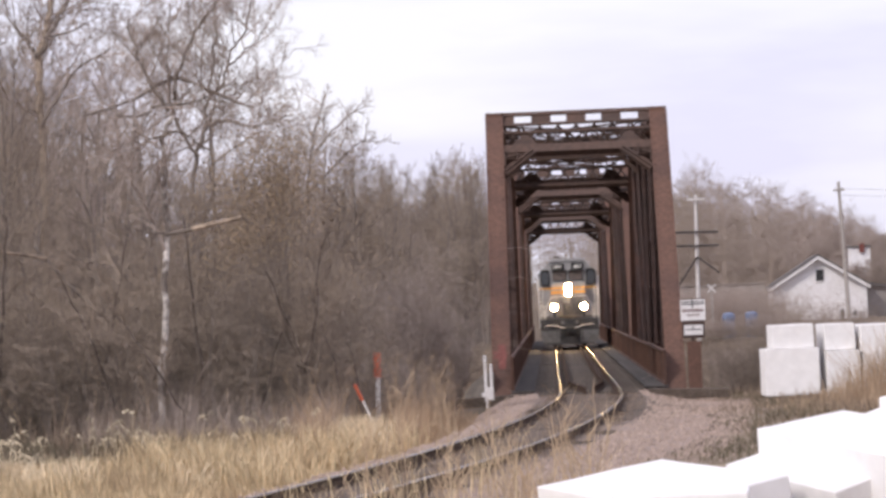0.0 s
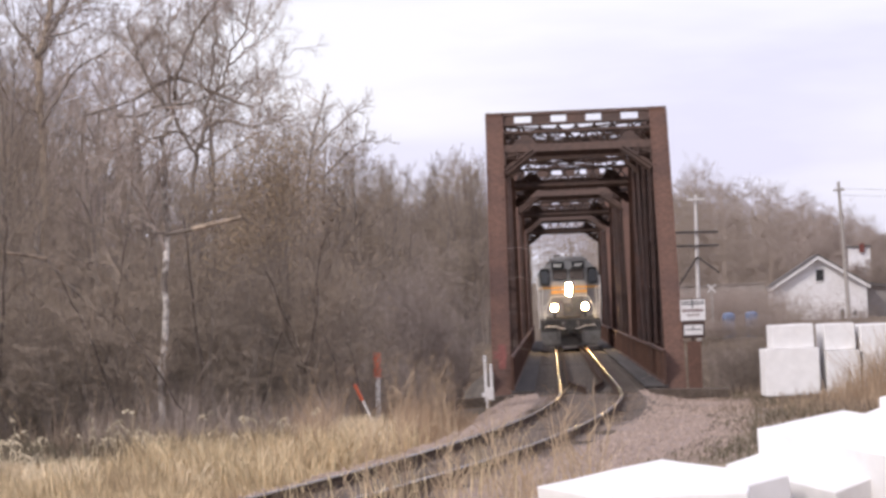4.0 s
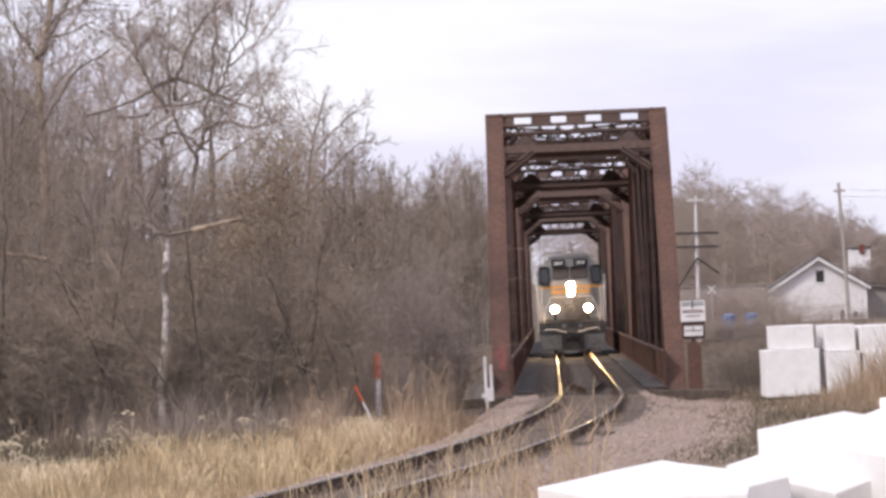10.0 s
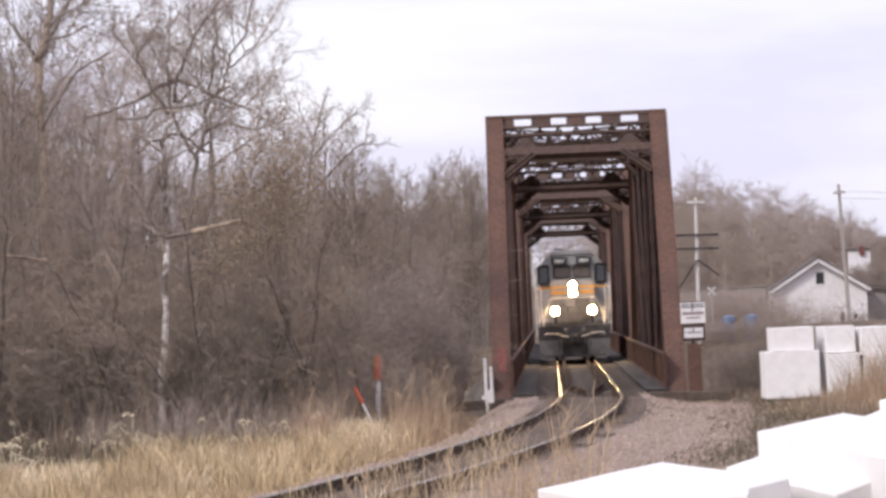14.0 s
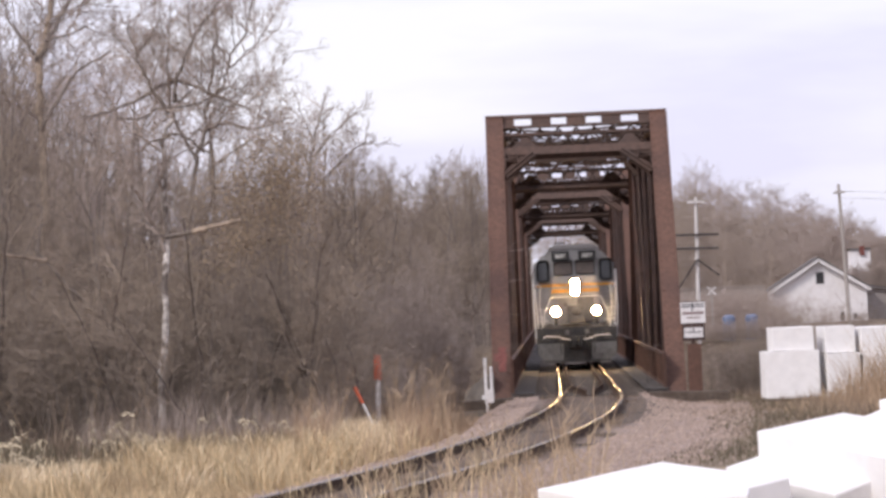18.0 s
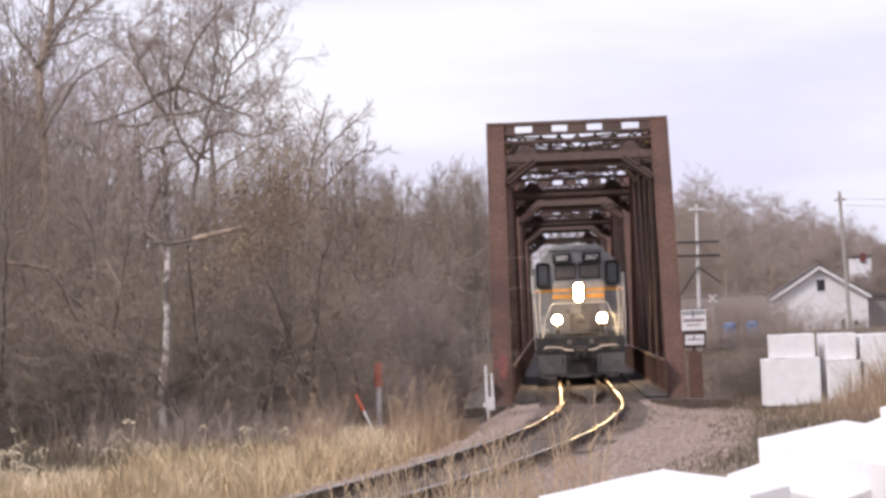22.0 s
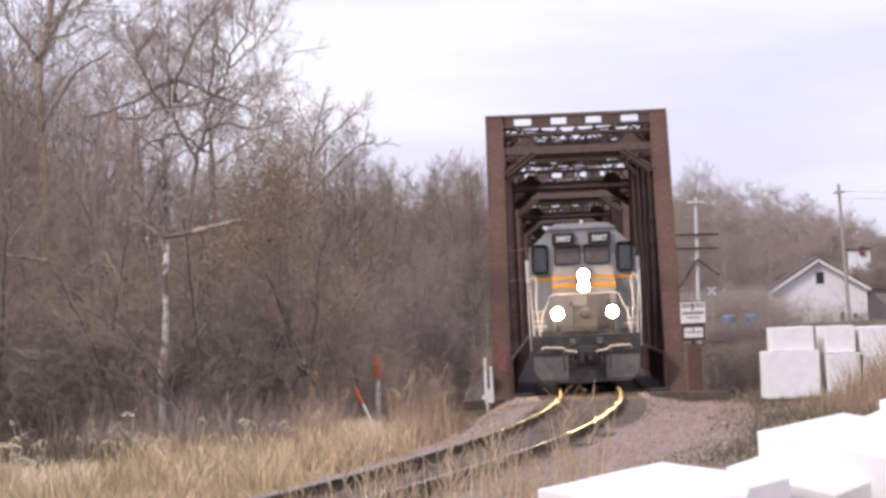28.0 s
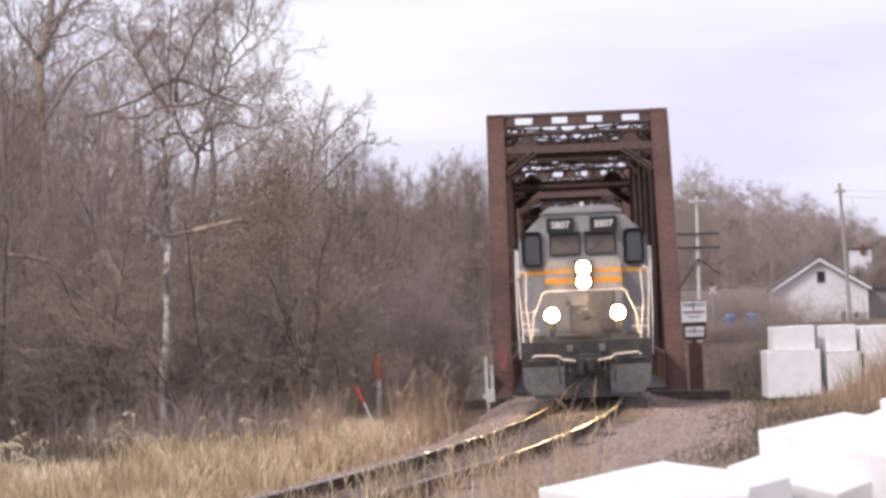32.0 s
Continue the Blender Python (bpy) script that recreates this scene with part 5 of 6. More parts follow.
    for i in range(66):
        b = (-0.112 + 0.07 * (i + rng.random()) / 36) if i < 36 else (-0.042 + 0.064 * (i - 36 + rng.random()) / 30)
        y = rng.uniform(118, 161) if b < -0.04 or rng.random() < 0.35 else rng.uniform(251, 275)
        x = b * y
        if abs(x - (3.73 + TANGENT * (y - 110))) < 5.5:
            x = 3.73 + TANGENT * (y - 110) - 5.5 - rng.random() * 2
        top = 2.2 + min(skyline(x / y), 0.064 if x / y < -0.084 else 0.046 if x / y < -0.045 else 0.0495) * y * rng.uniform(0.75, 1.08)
        size = (top - land(x, y)) / 14.2
        places.append((i % 3, put(x, y, rng.uniform(0, 360), size, size * rng.uniform(0.6, 0.85))))
    for i in range(16):     # the far bank close by the line
        b = -0.002 + 0.0125 * (i + rng.random()) / 16
        y = rng.uniform(258, 276)
        x = b * y
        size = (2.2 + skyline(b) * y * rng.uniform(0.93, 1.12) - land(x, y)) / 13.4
        places.append((i % 3, put(x, y, rng.uniform(0, 360), size, size * rng.uniform(0.55, 0.75))))
    for b, y, k in ((-0.1075, 101, 0.085), (-0.1035, 103, 0.08), (-0.0995, 105, 0.06), (-0.111, 104, 0.085)):
        x = b * y
        size = (2.2 + k * y - land(x, y)) / 13.5
        places.append((1, put(x, y, rng.uniform(0, 360), size, size * 0.5)))
    for i in range(11):     # young growth before the old trees
        b = -0.113 + 0.062 * (i + rng.random()) / 11
        y = rng.uniform(98, 103.5)
        x = b * y
        size = (2.2 + rng.uniform(0.028, 0.050) * y - land(x, y)) / 14.2
        places.append((i % 3, put(x, y, rng.uniform(0, 360), size, size * rng.uniform(0.75, 1.0))))
    set_out(mid, places)

    brush = {}
    for k in range(4):
        brush[k] = plant("bare_brush", brush_data(60 + k, 4.2, 70, 2.2), BARK, BRUSH, "dense thicket of bare grey-brown stems", "shrub",
                         "bare brush by the line", "stem_mass", "twig_mass")
    for k in (4, 5):
        brush[k] = plant("bare_brush", brush_data(60 + k, 4.2, 36, 2.2), TWIG, TWIG, "loose thicket of pale bare stems", "shrub",
                         "bare brush by the line", "stem_mass", "twig_mass")
    places = []
    for i in range(60):
        b = -0.118 + 0.114 * (i + rng.random()) / 60
        y = rng.uniform(93.5, 110) if b < -0.03 else rng.uniform(104, 113) if b < -0.022 else rng.uniform(112, 115) if b < -0.008 else rng.uniform(114, 117)
        if abs(b + 0.068) < 0.009:
            y = max(y, 97.5)
        x = b * y
        places.append((i % 4 if b < -0.027 else 4 + i % 2, put(x, y, rng.uniform(0, 360), rng.uniform(0.5, 1.25) * (1.0 if b < -0.012 else 0.7), rng.uniform(0.8, 1.2) * (1.0 if b < -0.04 else 0.8 if b < -0.012 else 0.55))))
    for i in range(20):     # taller thicket on the bank below the bridge end
        b = -0.037 + 0.034 * (i + rng.random()) / 20
        y = rng.uniform(112.5, 118)
        x = b * y
        places.append((i % 4 if b < -0.027 else 4 + i % 2, put(x, y, rng.uniform(0, 360), (5.0 - land(x, y)) / 4.4 * rng.uniform(0.6, 1.0), 1.15 if b < -0.012 else 0.5)))
    for i in range(10):     # low brush before the bank
        b = -0.031 + 0.024 * (i + rng.random()) / 10
        y = rng.uniform(98, 105)
        places.append((4 + i % 2, put(b * y, y, rng.uniform(0, 360), rng.uniform(0.32, 0.6), 0.62)))
    for i in range(7):     # below the bridge end
        x, y = rng.uniform(-0.7, 0.3), rng.uniform(113.5, 121)
        places.append((4 + i % 2, put(x, y, rng.uniform(0, 360), (rng.uniform(1.6, 3.4) - land(x, y)) / 4.4, 0.4)))
    bank = []
    for i in range(20):
        y = rng.uniform(264, 290)
        bank.append((0, pose(11.6 + i * 0.55 + rng.random(), y, land(16, y), 0, 0, rng.uniform(0, 360)) @ Matrix.Diagonal((1.0, 1.0, rng.uniform(0.55, 0.95), 1))))
    for i in range(7):
        bank.append((0, pose(14.6 + i * 0.9 + rng.random(), rng.uniform(255, 258), -0.35, 0, 0, rng.uniform(0, 360)) @ Matrix.Diagonal((0.7, 0.7, rng.uniform(0.22, 0.36), 1))))
    for i in range(12):     # before the low shed
        bank.append((0, pose(16.4 + i * 0.62 + rng.random(), rng.uniform(294, 300), -0.9, 0, 0, rng.uniform(0, 360)) @ Matrix.Diagonal((0.5, 0.5, rng.uniform(0.45, 1.05), 1))))
    for i in range(8):
        bank.append((0, pose(24.6 + i * 0.95 + rng.random(), rng.uniform(296, 304), -0.9, 0, 0, rng.uniform(0, 360)) @ Matrix.Diagonal((0.35, 0.35, rng.uniform(0.3, 0.6), 1))))
    for i in range(24):
        y = rng.uniform(112.5, 118)
        x = 8.0 + rng.uniform(0, 5.5)
        (bank if i % 2 else places).append((0, put(x, y, rng.uniform(0, 360), (2.3 - land(x, y)) / 4.2 * rng.uniform(0.4, 1.0), rng.uniform(0.45, 0.75))))
    set_out(brush, places)
    set_out({0: plant("bank_brush", brush_data(70, 4.2, 70, 2.2), FAR_TWIG, FAR_TWIG, "pale brown brush on the river bank", "shrub",
                      "brush on the river banks", "stem_mass", "twig_mass")}, bank)


build_woods()


def build_vines():
    """Tangles with a few dead leaves still on, and the broken limb that hangs in them."""
    rng = random.Random(44)
    for k, (x, y, z, w, h, n) in enumerate(((-3.9, 95.5, 5.3, 0.7, 1.2, 8000), (-4.6, 96, 3.9, 0.7, 0.8, 3000), (-2.6, 104, 3.2, 0.8, 1.2, 600), (-9.4, 99, 2.2, 1.0, 1.2, 600))):
        ob = tagged(empty("dead_vine", pose(x, y, land(x, y))), "tangle of tan dead leaves on bare stems", "vine", "dead vines")
        V, F, W, L = [], [], [], []
        for i in range(60):
            p = Vector((rng.gauss(0, w * 0.35), rng.gauss(0, 0.3), -0.1))
            q = Vector((rng.gauss(0, w * 0.6), rng.gauss(0, 0.4), z + land(x, y) * -1 + rng.uniform(-h, h)))
            m = p.lerp(q, 0.5) + Vector((rng.gauss(0, 0.25), rng.gauss(0, 0.2), rng.gauss(0, 0.2)))
            add_tube(V, F, [p, m, q], 0.014, 0.004, 3)
        for i in range(n):
            c = Vector((rng.gauss(0, w), rng.gauss(0, 0.5), z - land(x, y) + rng.gauss(0, h * 0.6)))
            a = Vector((rng.uniform(-1, 1), rng.uniform(-1, 1), rng.uniform(-1, 0.3))).normalized() * rng.uniform(0.02, 0.045)
            b = a.orthogonal().normalized() * rng.uniform(0.01, 0.022)
            j = len(W)
            W += [(c - a)[:], (c + b)[:], (c + a)[:], (c - b)[:]]
            L.append((j, j + 1, j + 2, j + 3))
        raw_mesh("stem_mass", V, F, BARK, ob)["kind"] = "stuff"
        raw_mesh("leaf_mass", W, L, DEAD_LEAF, ob, "tan dead leaves")["kind"] = "stuff"
    # a leaning dead stem with a long grey limb lying out of it
    g = land(-7.5, 94.6)
    ob = tagged(empty("dead_tree", pose(-7.5, 94.6, g)), "leaning dead grey stem with a bare level limb", "tree", "dead wood")
    bm = bmesh.new()
    tube(bm, [(0.02, 0, -0.3), (-0.1, 0, 1.1 - g), (-0.35, 0, 2.26 - g), (-1.23, 0.1, 3.15 - g), (-1.58, 0.1, 3.59 - g), (-1.95, 0.2, 4.0 - g)], 0.05, 7, 0.025)
    part("trunk", bm, BARK, ob)
    bm = bmesh.new()
    tube(bm, [(-1.66, 0.1, 3.72 - g), (-2.1, 0, 3.82 - g), (-2.51, -0.1, 3.88 - g), (-3.29, -0.2, 4.0 - g)], 0.05, 7, 0.035)
    part("limb", bm, DEAD_LIMB, ob, "pale level limb")
    g = land(-2.52, 94)
    ob = tagged(empty("sapling", pose(-2.52, 94, g)), "dark crooked bare sapling with a burred fork", "tree", "saplings")
    wd, tw = limb_tree(99, [(0.05, 0.02, 6, (0, 0, -0.2), (-0.4, 0, 0.43 - g), (-0.77, 0, 0.99 - g), (-1.18, 0.2, 2.16 - g), (-1.59, 0.3, 3.22 - g)),
                            (0.04, 0.015, 6, (-0.74, 0, 0.95 - g), (-0.53, -0.1, 1.61 - g), (-0.39, -0.1, 2.81 - g)),
                            (0.09, 0.03, 1, (-0.66, 0, 0.84 - g), (-0.78, -0.05, 1.0 - g), (-0.95, -0.1, 1.04 - g))], 0.005, 0.45)
    raw_mesh("trunk", *wd, DARK_BARK, ob)
    raw_mesh("crown", *tw, BRUSH, ob, "fine bare twigs")
    g = land(-5.93, 91.6)
    ob = tagged(empty("sapling", pose(-5.93, 91.6, g)), "dark bare sapling leaning across a pale trunk", "tree", "saplings")
    wd, tw = limb_tree(98, [(0.035, 0.014, 8, (0.1, 0, -0.2), (0.0, 0, -0.1 - g), (-0.4, 0, 0.76 - g), (-0.86, 0.1, 1.58 - g), (-1.45, 0.2, 2.32 - g))], 0.005, 0.45)
    raw_mesh("trunk", *wd, DARK_BARK, ob)
    raw_mesh("crown", *tw, BRUSH, ob, "fine bare twigs")
    g = land(-5.0, 92.5)
    ob = tagged(empty("sapling_stub", pose(-5.0, 92.5, g)), "bleached broken sapling stub among weeds", "tree stump", "dead wood")
    bm = bmesh.new()
    tube(bm, [(0.02, 0, -0.1), (0.0, 0, 0.55), (0.03, 0, 0.95), (-0.01, 0, 1.25), (0.02, 0, 1.5)], 0.045, 7, 0.03)
    part("trunk", bm, DEAD_LIMB, ob)
    for k, (x, y, dx, h, r) in enumerate(((-2.3, 96.5, -0.95, 4.0, 0.042), (-1.95, 98.5, -0.6, 3.2, 0.045), (-9.6, 93.6, -2.6, 4.6, 0.045), (-8.2, 94.5, 0.9, 5.0, 0.04),
                                          (-2.9, 94.2, -1.0, 3.4, 0.05), (-11.3, 94.5, 0.6, 5.0, 0.055), (-5.6, 95, -0.4, 5.5, 0.05), (-3.4, 97.5, 0.5, 4.9, 0.045),
                                          (-7.3, 94, -1.6, 4.4, 0.045), (-10.4, 94, 0.4, 5.6, 0.06), (-4.6, 94.6, 0.9, 3.0, 0.04))):
        o = tagged(empty("sapling", pose(x, y, land(x, y))), "dark bare sapling leaning in the brush", "tree", "saplings")
        wd, tw = limb_tree(100 + k, [(r, r * 0.3, 9, (0, 0, -0.2), (dx * 0.35, 0.1, h * 0.4), (dx * 0.7, 0.1, h * 0.75), (dx, 0.2, h))], 0.005, 0.45)
        raw_mesh("trunk", *wd, DARK_BARK, o)
        raw_mesh("crown", *tw, BRUSH, o, "fine bare twigs")


build_vines()


def build_far_wood():
    """The wooded slopes beyond the river, of thin upright strokes gathered into crowns."""
    rng = random.Random(21)
    V, F = [], []
    for i in range(776):
        b = rng.uniform(-0.05, 0.13)
        y = rng.uniform(290, 470) if b < 0.05 else rng.uniform(352, 480)
        x = b * y
        if i >= 760:
            x, y = 32.2 + 0.3 * (i - 760) + rng.uniform(-0.2, 0.2), rng.uniform(337.5, 341)
        if y < 430 and abs(x - (3.73 + TANGENT * (y - 110))) < 4.5:
            continue
        g = land(x, y)
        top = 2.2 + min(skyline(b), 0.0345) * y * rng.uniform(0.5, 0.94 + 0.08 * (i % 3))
        h = top - g if i < 760 else rng.uniform(4.2, 4.9) - g
        if h < 3:
            h = 3
        r = h * rng.uniform(0.16, 0.28)
        add_tube(V, F, [Vector((x, y, g - 0.5)), Vector((x + rng.uniform(-0.4, 0.4), y, g + h * 0.55)), Vector((x, y, g + h))], 0.09, 0.02, 3)
        for k in range(70):
            t = rng.uniform(0.1, 0.97)
            rr = r * math.sin(math.pi * min(t, 0.98)) ** 0.6
            a = rng.uniform(0, math.tau)
            q = Vector((x, y, g + h * t * 0.9))
            e = q + Vector((math.cos(a) * rr, math.sin(a) * rr, h * rng.uniform(0.0, 0.13)))
            if e.z > g + h * 1.03:
                e.z = g + h * 1.03
            m = q.lerp(e, 0.55) + Vector((rng.uniform(-0.4, 0.4), 0, rng.uniform(-0.4, 0.4)))
            add_tube(V, F, [q.lerp(e, 0.2), e], 0.022, 0.008, 3)
            for c in range(6):
                o = m.lerp(e, rng.random())
                add_tube(V, F, [o, o + Vector((rng.uniform(-0.9, 0.9), rng.uniform(-0.6, 0.6), rng.uniform(-0.35, 0.75)))], 0.0145, 0.007, 3)
    tagged(raw_mesh("far_wood", V, F, FAR_TWIG), "grey-brown leafless wood on the far slope, haze put into its colour", "wood", kind="stuff")


build_far_wood()


# ---------------------------------------------------------------- grass, weeds, stones
def blades(name, spots, material, label, category, width=0.012, lean=0.35):
    """spots: x, y, z, height of each blade."""
    rng = random.Random(len(spots))
    V, F = [], []
    for x, y, z, h in spots:
        a = rng.uniform(0, math.pi)
        wx, wy = math.cos(a) * width, math.sin(a) * width
        dx, dy = rng.gauss(0, lean) * h * 0.5, rng.gauss(0, lean) * h * 0.5
        n = len(V)
        V += [(x - wx, y - wy, z), (x + wx, y + wy, z), (x + dx * 0.4 + wx * 0.7, y + dy * 0.4 + wy * 0.7, z + h * 0.6),
              (x + dx * 0.4 - wx * 0.7, y + dy * 0.4 - wy * 0.7, z + h * 0.6), (x + dx * 1.3, y + dy * 1.3, z + h)]
        F += [(n, n + 1, n + 2, n + 3), (n + 3, n + 2, n + 4)]
    return tagged(raw_mesh(name, V, F, material), label, category, kind="stuff")


def build_grass():
    rng = random.Random(33)
    spots = []
    while len(spots) < 78000:
        y = rng.uniform(44, 95)
        d = -rng.uniform(2.8 + 1.2 * step(70, 88, y), 12.5)
        x = line_x(y) + d
        k = noise.noise((x * 0.35, y * 0.2, 4))
        if k < -0.22 + 0.2 * step(-4.5, -2.5, d) + 0.25 * noise.noise((x * 1.4, y * 0.9, 9)) or x < -0.13 * y:
            continue
        h = rng.uniform(0.12, 0.56) * (0.8 + 0.9 * k + 0.5 * noise.noise((x * 1.1, y * 0.7, 6))) * (0.55 + 0.45 * step(-2.6, -5.5, d)) * step(-1.5, -3.2, d) * (0.6 if y > 80 and d > -6 else 1.0)
        h *= 1.0 - 0.55 * step(-2.2, -5.0, x) * step(76, 90, y)
        if h > 0.05:
            spots.append((x, y, land(x, y) - 0.03, h))
    blades("dry_grass", spots, STRAW, "straw-coloured dry winter grass", "grass", 0.0085)
    spots = []
    for i in range(40):     # tufts
        y = rng.uniform(70, 86)
        x = line_x(y) - rng.uniform(3.4, 9)
        for k in range(110):
            px, py = x + rng.gauss(0, 0.22), y + rng.gauss(0, 0.25)
            spots.append((px, py, land(px, py) - 0.03, rng.uniform(0.45, 1.0)))
    blades("grass_tussocks", spots, STRAW, "tall straw-coloured grass tussocks", "grass", 0.011, 0.5)
    spots = []
    pale = []
    for k in range(2300):    # the bright tussock by the stakes
        px, py = -1.95 + rng.gauss(0, 0.38), 90.5 + rng.gauss(0, 0.9)
        pale.append((px, py, land(px, py) - 0.03, rng.uniform(0.35, 0.95)))
    for c in range(20):
        x, y = rng.uniform(-10, -2.5), rng.uniform(72, 87)
        for k in range(70):
            px, py = x + rng.gauss(0, 0.2), y + rng.gauss(0, 0.3)
            pale.append((px, py, land(px, py) - 0.03, rng.uniform(0.3, 0.75)))
    blades("pale_tussocks", pale, PALE_STRAW, "pale bleached grass tussocks", "grass", 0.011, 0.5)
    rust = []
    for k in range(900):
        y = rng.uniform(84, 90)
        x = rng.uniform(8.0, 10.4)
        rust.append((x, y, land(x, y) - 0.03, rng.uniform(0.5, 1.75) * step(7.6, 9.0, x)))
    for k in range(1300):   # beside the bridge end
        y = rng.uniform(94, 107)
        x = line_x(y) - rng.uniform(2.9, 4.8)
        rust.append((x, y, land(x, y) - 0.03, rng.uniform(0.3, 1.1) * step(-2.7, -3.6, x - line_x(y)) + 0.1))
    for k in range(1500):   # tall stalks before the far blocks
        y = rng.uniform(85.5, 91)
        x = rng.uniform(8.0, 12.2)
        spots.append((x, y, land(x, y) - 0.03, rng.uniform(0.5, 2.1) * (0.25 + 0.75 * step(8.0, 9.8, x))))
    for k in range(4200):   # rusty weeds towards the bridge
        y = rng.uniform(84, 106)
        x = line_x(y) - rng.uniform(3.5, 6.0)
        if not -2.5 < x < -1.2 or y > 92:
            rust.append((x, y, land(x, y) - 0.03, rng.uniform(0.35, 1.5) * step(108, 90, y) + 0.15))
    for k in range(2200):   # round the far stone stack
        y = rng.uniform(80, 91)
        x = rng.uniform(6.6, 12.0)
        spots.append((x, y, land(x, y) - 0.03, rng.uniform(0.1, 0.35) * step(5.8, 8.2, x) + 1.3 * rng.random() * step(8.2, 9.8, x)))
    dull = []
    for k in range(7000):
        y = rng.uniform(66, 112)
        x = rng.uniform(5.5 + 0.6 * math.sin(y * 0.5), 9.5)
        if y < 99 or x > 7.4:
            dull.append((x, y, land(x, y) - 0.03, rng.uniform(0.1, 0.45) * (0.35 + 0.65 * step(6.6, 8.4, x))))
    blades("russet_weeds", rust, RUSSET, "thin russet dead weeds by the bridge", "weeds", 0.006, 0.4)
    for k in range(6000):   # before the brush
        y = rng.uniform(88.5, 96)
        x = rng.uniform(-11.8, -2.6)
        dull.append((x, y, land(x, y) - 0.03, rng.uniform(0.25, 1.0 if k % 3 else 1.9) * (0.75 + 0.6 * noise.noise((x * 0.8, y * 0.5, 3)))))
    stems = []
    for k in range(7000):   # thin dead stems, added in a lighter twig tone to brighten the brush foot
        y = rng.uniform(90.5, 96)
        x = rng.uniform(-8.2, -2.5)
        stems.append((x, y, land(x, y) - 0.03, rng.uniform(0.4, 2.0) * (0.75 + 0.6 * noise.noise((x * 0.6, y * 0.5, 21)))))
    blades("dead_stems", stems, TWIG, "thin dead stems added in a lighter tone to brighten the brush foot", "weeds", 0.0055, 0.5)
    for k in range(2600):   # litter and weeds between the rails
        y = rng.uniform(42, 104)
        x = line_x(y) + rng.choice((-1, 1)) * rng.uniform(0.0, 1.25)
        dull.append((x, y, land(x, y) - 0.02, rng.uniform(0.04, 0.15)))
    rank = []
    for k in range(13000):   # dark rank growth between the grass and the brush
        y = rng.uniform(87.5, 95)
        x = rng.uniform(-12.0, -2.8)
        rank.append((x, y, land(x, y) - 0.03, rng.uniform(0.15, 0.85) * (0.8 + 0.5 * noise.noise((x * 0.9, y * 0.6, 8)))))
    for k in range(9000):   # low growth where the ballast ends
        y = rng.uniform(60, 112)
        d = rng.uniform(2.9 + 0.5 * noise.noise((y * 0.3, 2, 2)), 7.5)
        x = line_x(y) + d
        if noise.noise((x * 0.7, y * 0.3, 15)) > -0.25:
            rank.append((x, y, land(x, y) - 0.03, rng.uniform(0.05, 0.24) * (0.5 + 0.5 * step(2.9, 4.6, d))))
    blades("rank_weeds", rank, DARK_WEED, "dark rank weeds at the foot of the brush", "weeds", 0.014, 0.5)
    blades("brown_weeds", dull, DULL_WEED, "dull brown dead weeds beside the ballast", "weeds", 0.009, 0.4)
    blades("tan_weeds", spots, TAN_WEED, "tan dead weeds and stalks", "weeds", 0.009, 0.4)
    spots = []
    for c in range(44):     # sparse stalks before the rails
        y = rng.uniform(40, 56)
        x = line_x(y) + rng.uniform(1.0, 2.6)
        for k in range(7):
            spots.append((x + rng.gauss(0, 0.1), y + rng.gauss(0, 0.1), land(x, y) - 0.03, rng.uniform(0.4, 1.15)))
    for c in range(24):
        y = rng.uniform(41, 47)
        x = rng.uniform(0.0, 1.9)
        for q in range(3):
            spots.append((x + rng.gauss(0, 0.08), y + rng.gauss(0, 0.08), land(x, y) - 0.03, rng.uniform(0.7, 1.55) + (0.5 if c % 5 == 0 else 0.0)))
    blades("dry_stalks", spots, STRAW, "sparse dry grass stalks beside the rails", "grass", 0.0045, 0.55)
    V, F = [], []
    for i in range(66):     # tall branching weeds before the rails
        y = rng.uniform(42, 49)
        x = (-0.024 + 0.053 * rng.random() ** 0.85) * y
        z = land(x, y) - 0.05
        h = rng.uniform(0.5, 1.2) + (rng.uniform(0.3, 0.65) if i % 4 == 0 else 0.0)
        if i >= 52:
            x, h = (0.0262 + 0.00065 * (i - 52)) * y, rng.uniform(0.9, 1.5)
            z = land(x, y) - 0.05
        dx, kink = rng.gauss(0, 0.2) * h, rng.gauss(0, 0.06)
        pts = [Vector((x, y, z)), Vector((x + dx * 0.25 + kink, y, z + h * 0.35)), Vector((x + dx * 0.6 - kink, y, z + h * 0.7)), Vector((x + dx, y, z + h))]
        add_tube(V, F, pts, rng.uniform(0.007, 0.012), 0.005, 3)
        for k in range(rng.randint(2, 7)):
            o = pts[1].lerp(pts[2], rng.random()) if k % 2 else pts[2].lerp(pts[3], rng.random())
            tip = o + Vector((rng.gauss(0, 0.16), rng.gauss(0, 0.1), rng.uniform(0.1, 0.36)))
            add_tube(V, F, [o, o.lerp(tip, 0.5) + Vector((rng.gauss(0, 0.03), 0, 0.03)), tip], 0.005, 0.003, 3)
    tagged(raw_mesh("branching_weeds", V, F, TAN_WEED), "tall branching tan dead weeds beside the rails", "weeds", kind="stuff")
    V, F = [], []
    for i in range(150):
        y = rng.uniform(91, 102)
        x = rng.choice((rng.uniform(-3.6, -2.4), rng.uniform(-1.4, 0.1), rng.uniform(-1.4, 0.1))) if i % 3 else rng.uniform(-10, -3)
        z = land(x, y)
        h = rng.uniform(0.8, 2.3)
        dx = rng.gauss(0, 0.35) * h * 0.5
        pts = [Vector((x, y, z)), Vector((x + dx * 0.3, y, z + h * 0.5)), Vector((x + dx, y, z + h))]
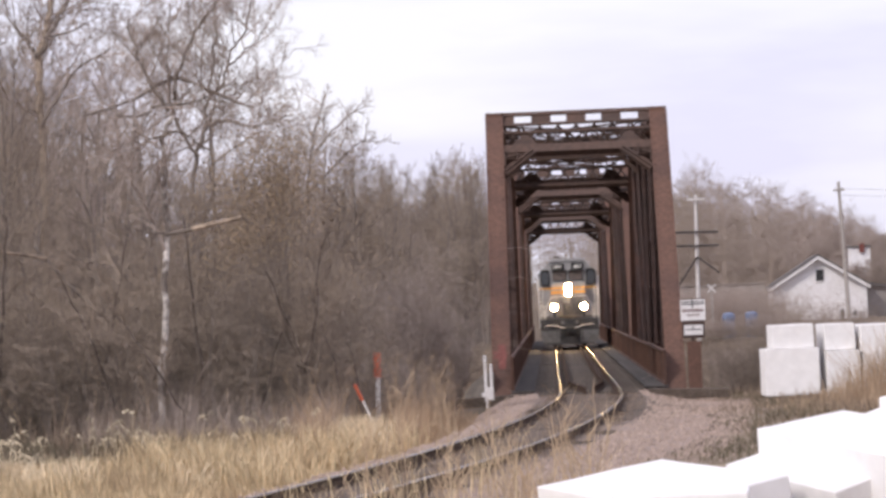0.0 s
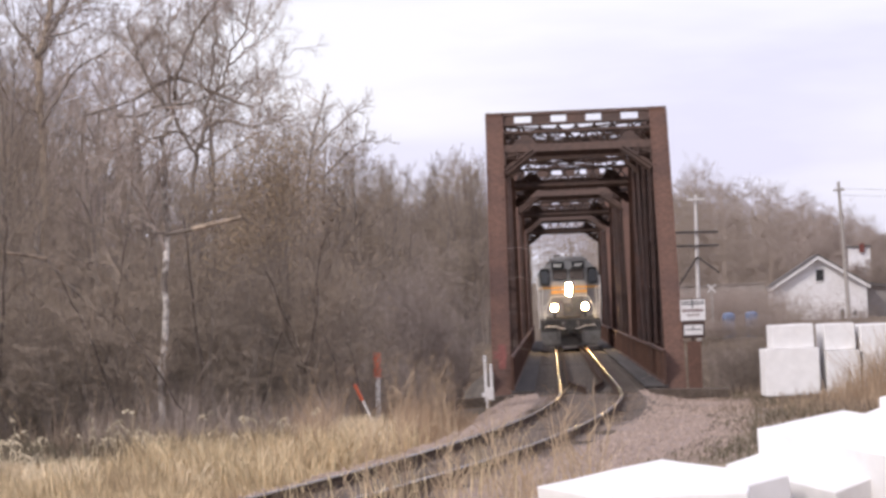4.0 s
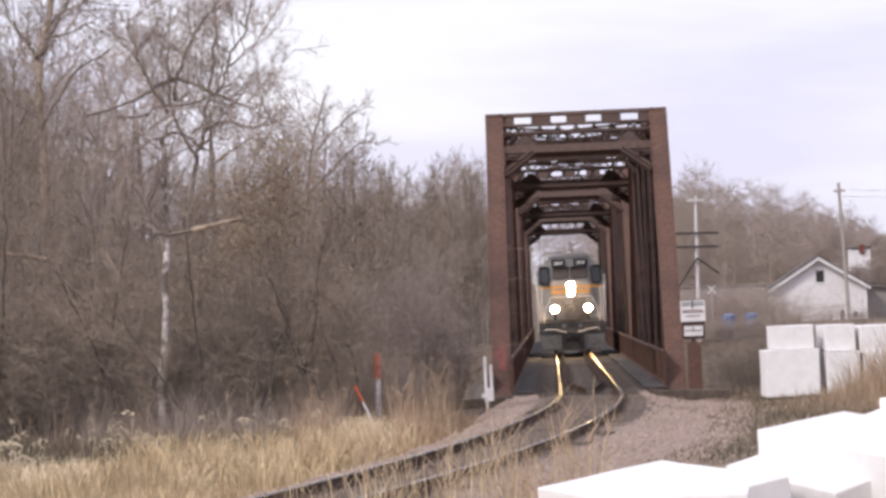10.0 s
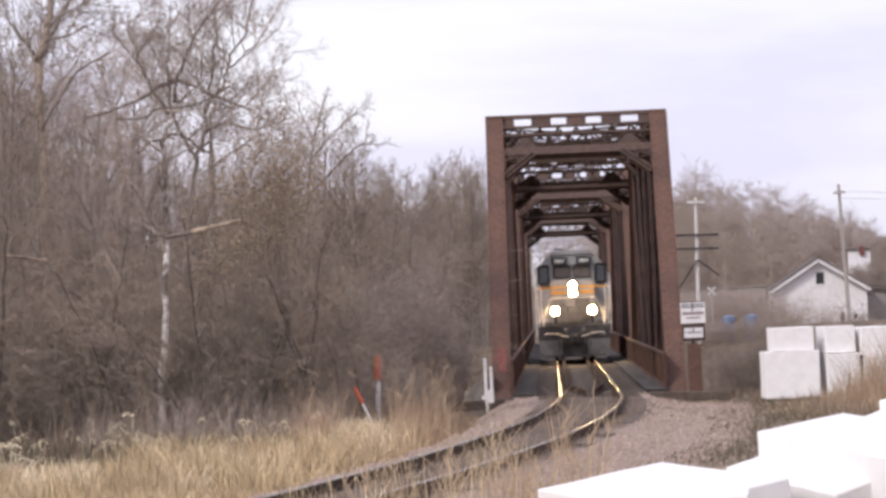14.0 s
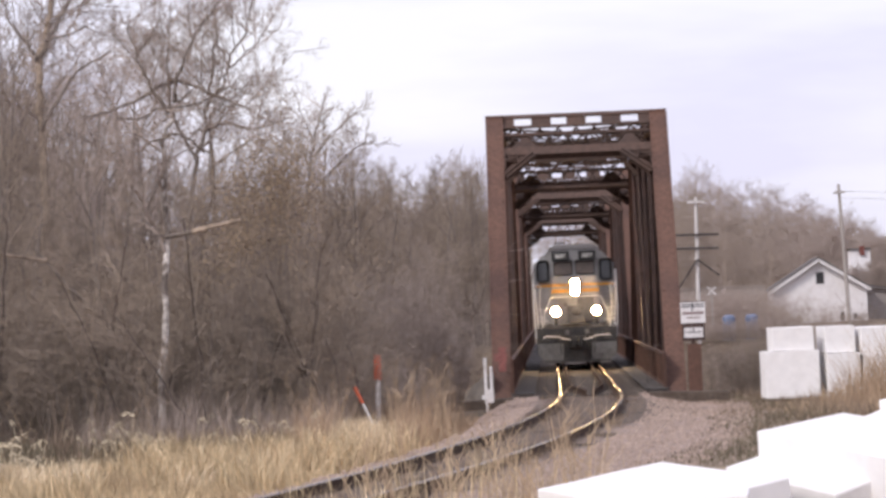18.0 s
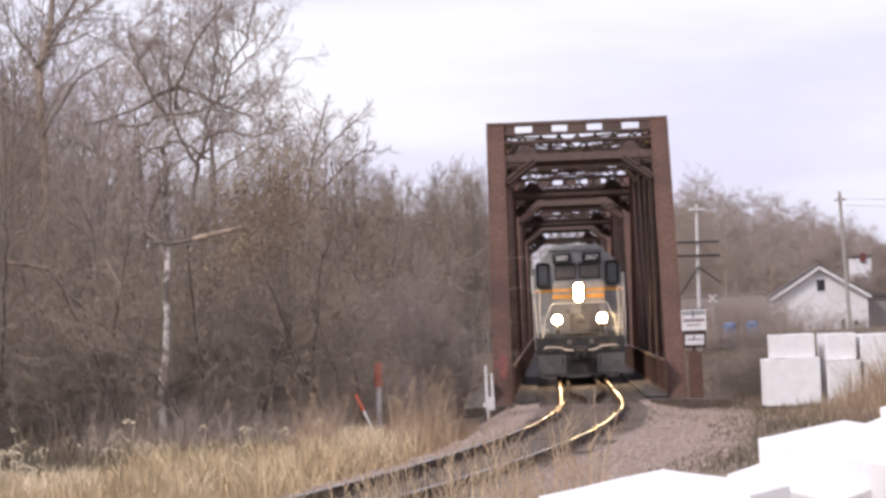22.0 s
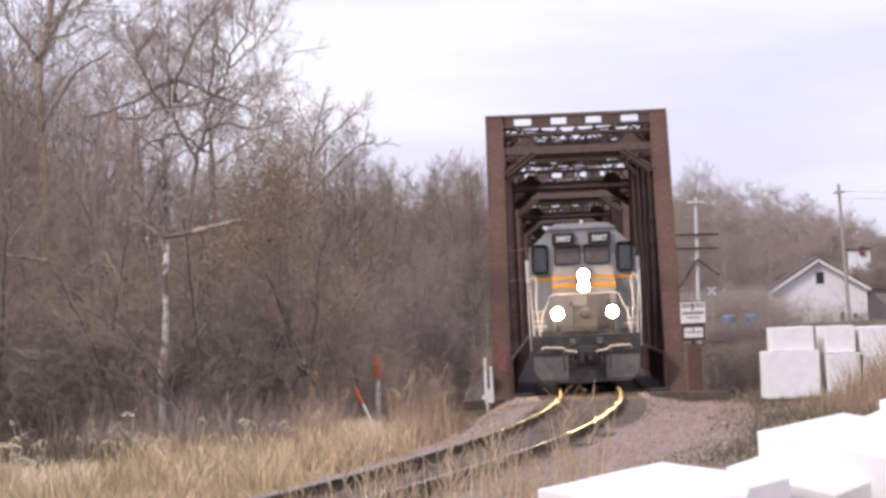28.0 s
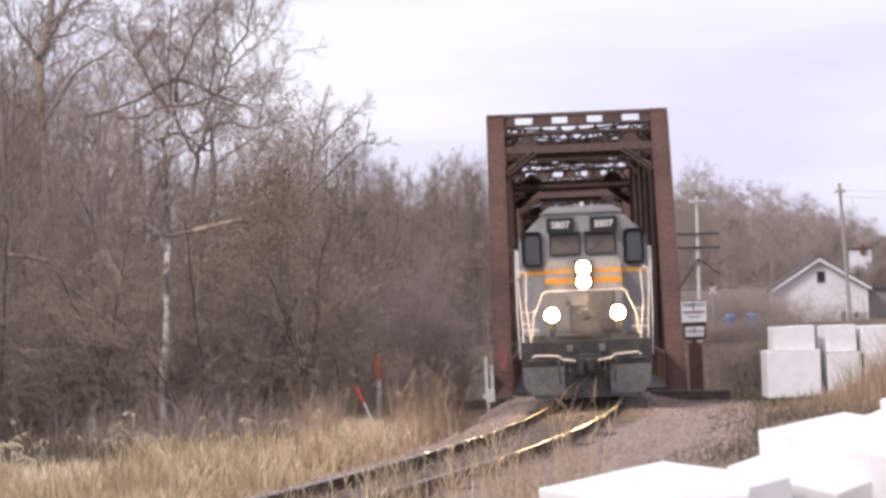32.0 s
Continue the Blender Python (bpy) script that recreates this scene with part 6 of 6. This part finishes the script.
        add_tube(V, F, pts, 0.012, 0.005, 3)
        for k in range(9):
            o = pts[1].lerp(pts[2], rng.random())
            add_tube(V, F, [o, o + Vector((rng.gauss(0, 0.14), rng.gauss(0, 0.1), rng.uniform(0.05, 0.25)))], 0.006, 0.002, 3)
    tagged(raw_mesh("weed_stalks", V, F, TAN_WEED), "tall branching tan weed stalks", "weeds", kind="stuff")
    # seed heads of tall weeds before the brush
    V, F = [], []
    for i in range(330):
        y = rng.uniform(83, 92.5)
        x = rng.uniform(-11.8, -2.6)
        if noise.noise((x * 0.9, y * 0.35, 12)) < -0.02:
            continue
        z = land(x, y)
        h = rng.uniform(0.2, 0.75) + (rng.uniform(0.1, 0.5) if i % 5 == 0 else 0.0)
        lean = rng.gauss(0.05, 0.14)
        bend = rng.choice((-1, 1)) * rng.uniform(0.05, 0.16)
        pts = [Vector((x, y, z)), Vector((x + lean * 0.5, y, z + h * 0.6)), Vector((x + lean, y, z + h)), Vector((x + lean + bend * 0.6, y, z + h + 0.05)),
               Vector((x + lean + bend * 1.3, y, z + h - rng.uniform(0.0, 0.1)))]
        add_tube(V, F, pts, 0.007, 0.004, 3)
        for k in range(rng.randint(4, 20)):
            o = pts[2].lerp(pts[3], rng.uniform(-0.6, 1.0)) if k % 2 else pts[3].lerp(pts[4], rng.random())
            v = Vector((bend * rng.uniform(0.1, 0.6) + rng.uniform(-0.04, 0.04), rng.uniform(-0.05, 0.05), rng.uniform(-0.07, 0.05)))
            add_tube(V, F, [o, o + v], 0.019, 0.007, 3)
    tagged(raw_mesh("seed_heads", V, F, SEED), "tall dead weeds with pale fluffy seed heads", "weeds", kind="stuff")
    # loose stones of the ballast
    V, F = [], []
    for i in range(15000):
        y = rng.uniform(42, 111)
        d = rng.gauss(0, 1.9) if rng.random() < 0.6 else rng.uniform(1.5, 3.7)
        if d < -3.4 or abs(d) < 1.35:
            continue
        x = line_x(y) + d
        z = land(x, y)
        r = rng.uniform(0.018, 0.05)
        n = len(V)
        a = rng.uniform(0, 1.5)
        for q in range(4):
            V.append((x + r * math.cos(a + q * 1.57) * rng.uniform(0.7, 1.3), y + r * math.sin(a + q * 1.57) * rng.uniform(0.7, 1.3), z + rng.uniform(-0.4, 0.3) * r))
        V.append((x, y, z + r * rng.uniform(0.7, 1.1)))
        F += [(n, n + 1, n + 4), (n + 1, n + 2, n + 4), (n + 2, n + 3, n + 4), (n + 3, n, n + 4)]
    tagged(raw_mesh("ballast_stones", V, F, GRAVEL), "loose pinkish crushed ballast stones", "ballast", kind="stuff")


build_grass()


def motions():
    rows = [(0, 203), (3, 197.5), (6, 191.3), (9, 183), (13, 167.5), (17, 151.5), (19, 143.8), (23, 129.5), (25, 121.2), (28, 109), (30, 99.6), (32, 90.3)]
    walk(LOCO, [(t, loco_pose(y)) for t, y in rows])


motions()
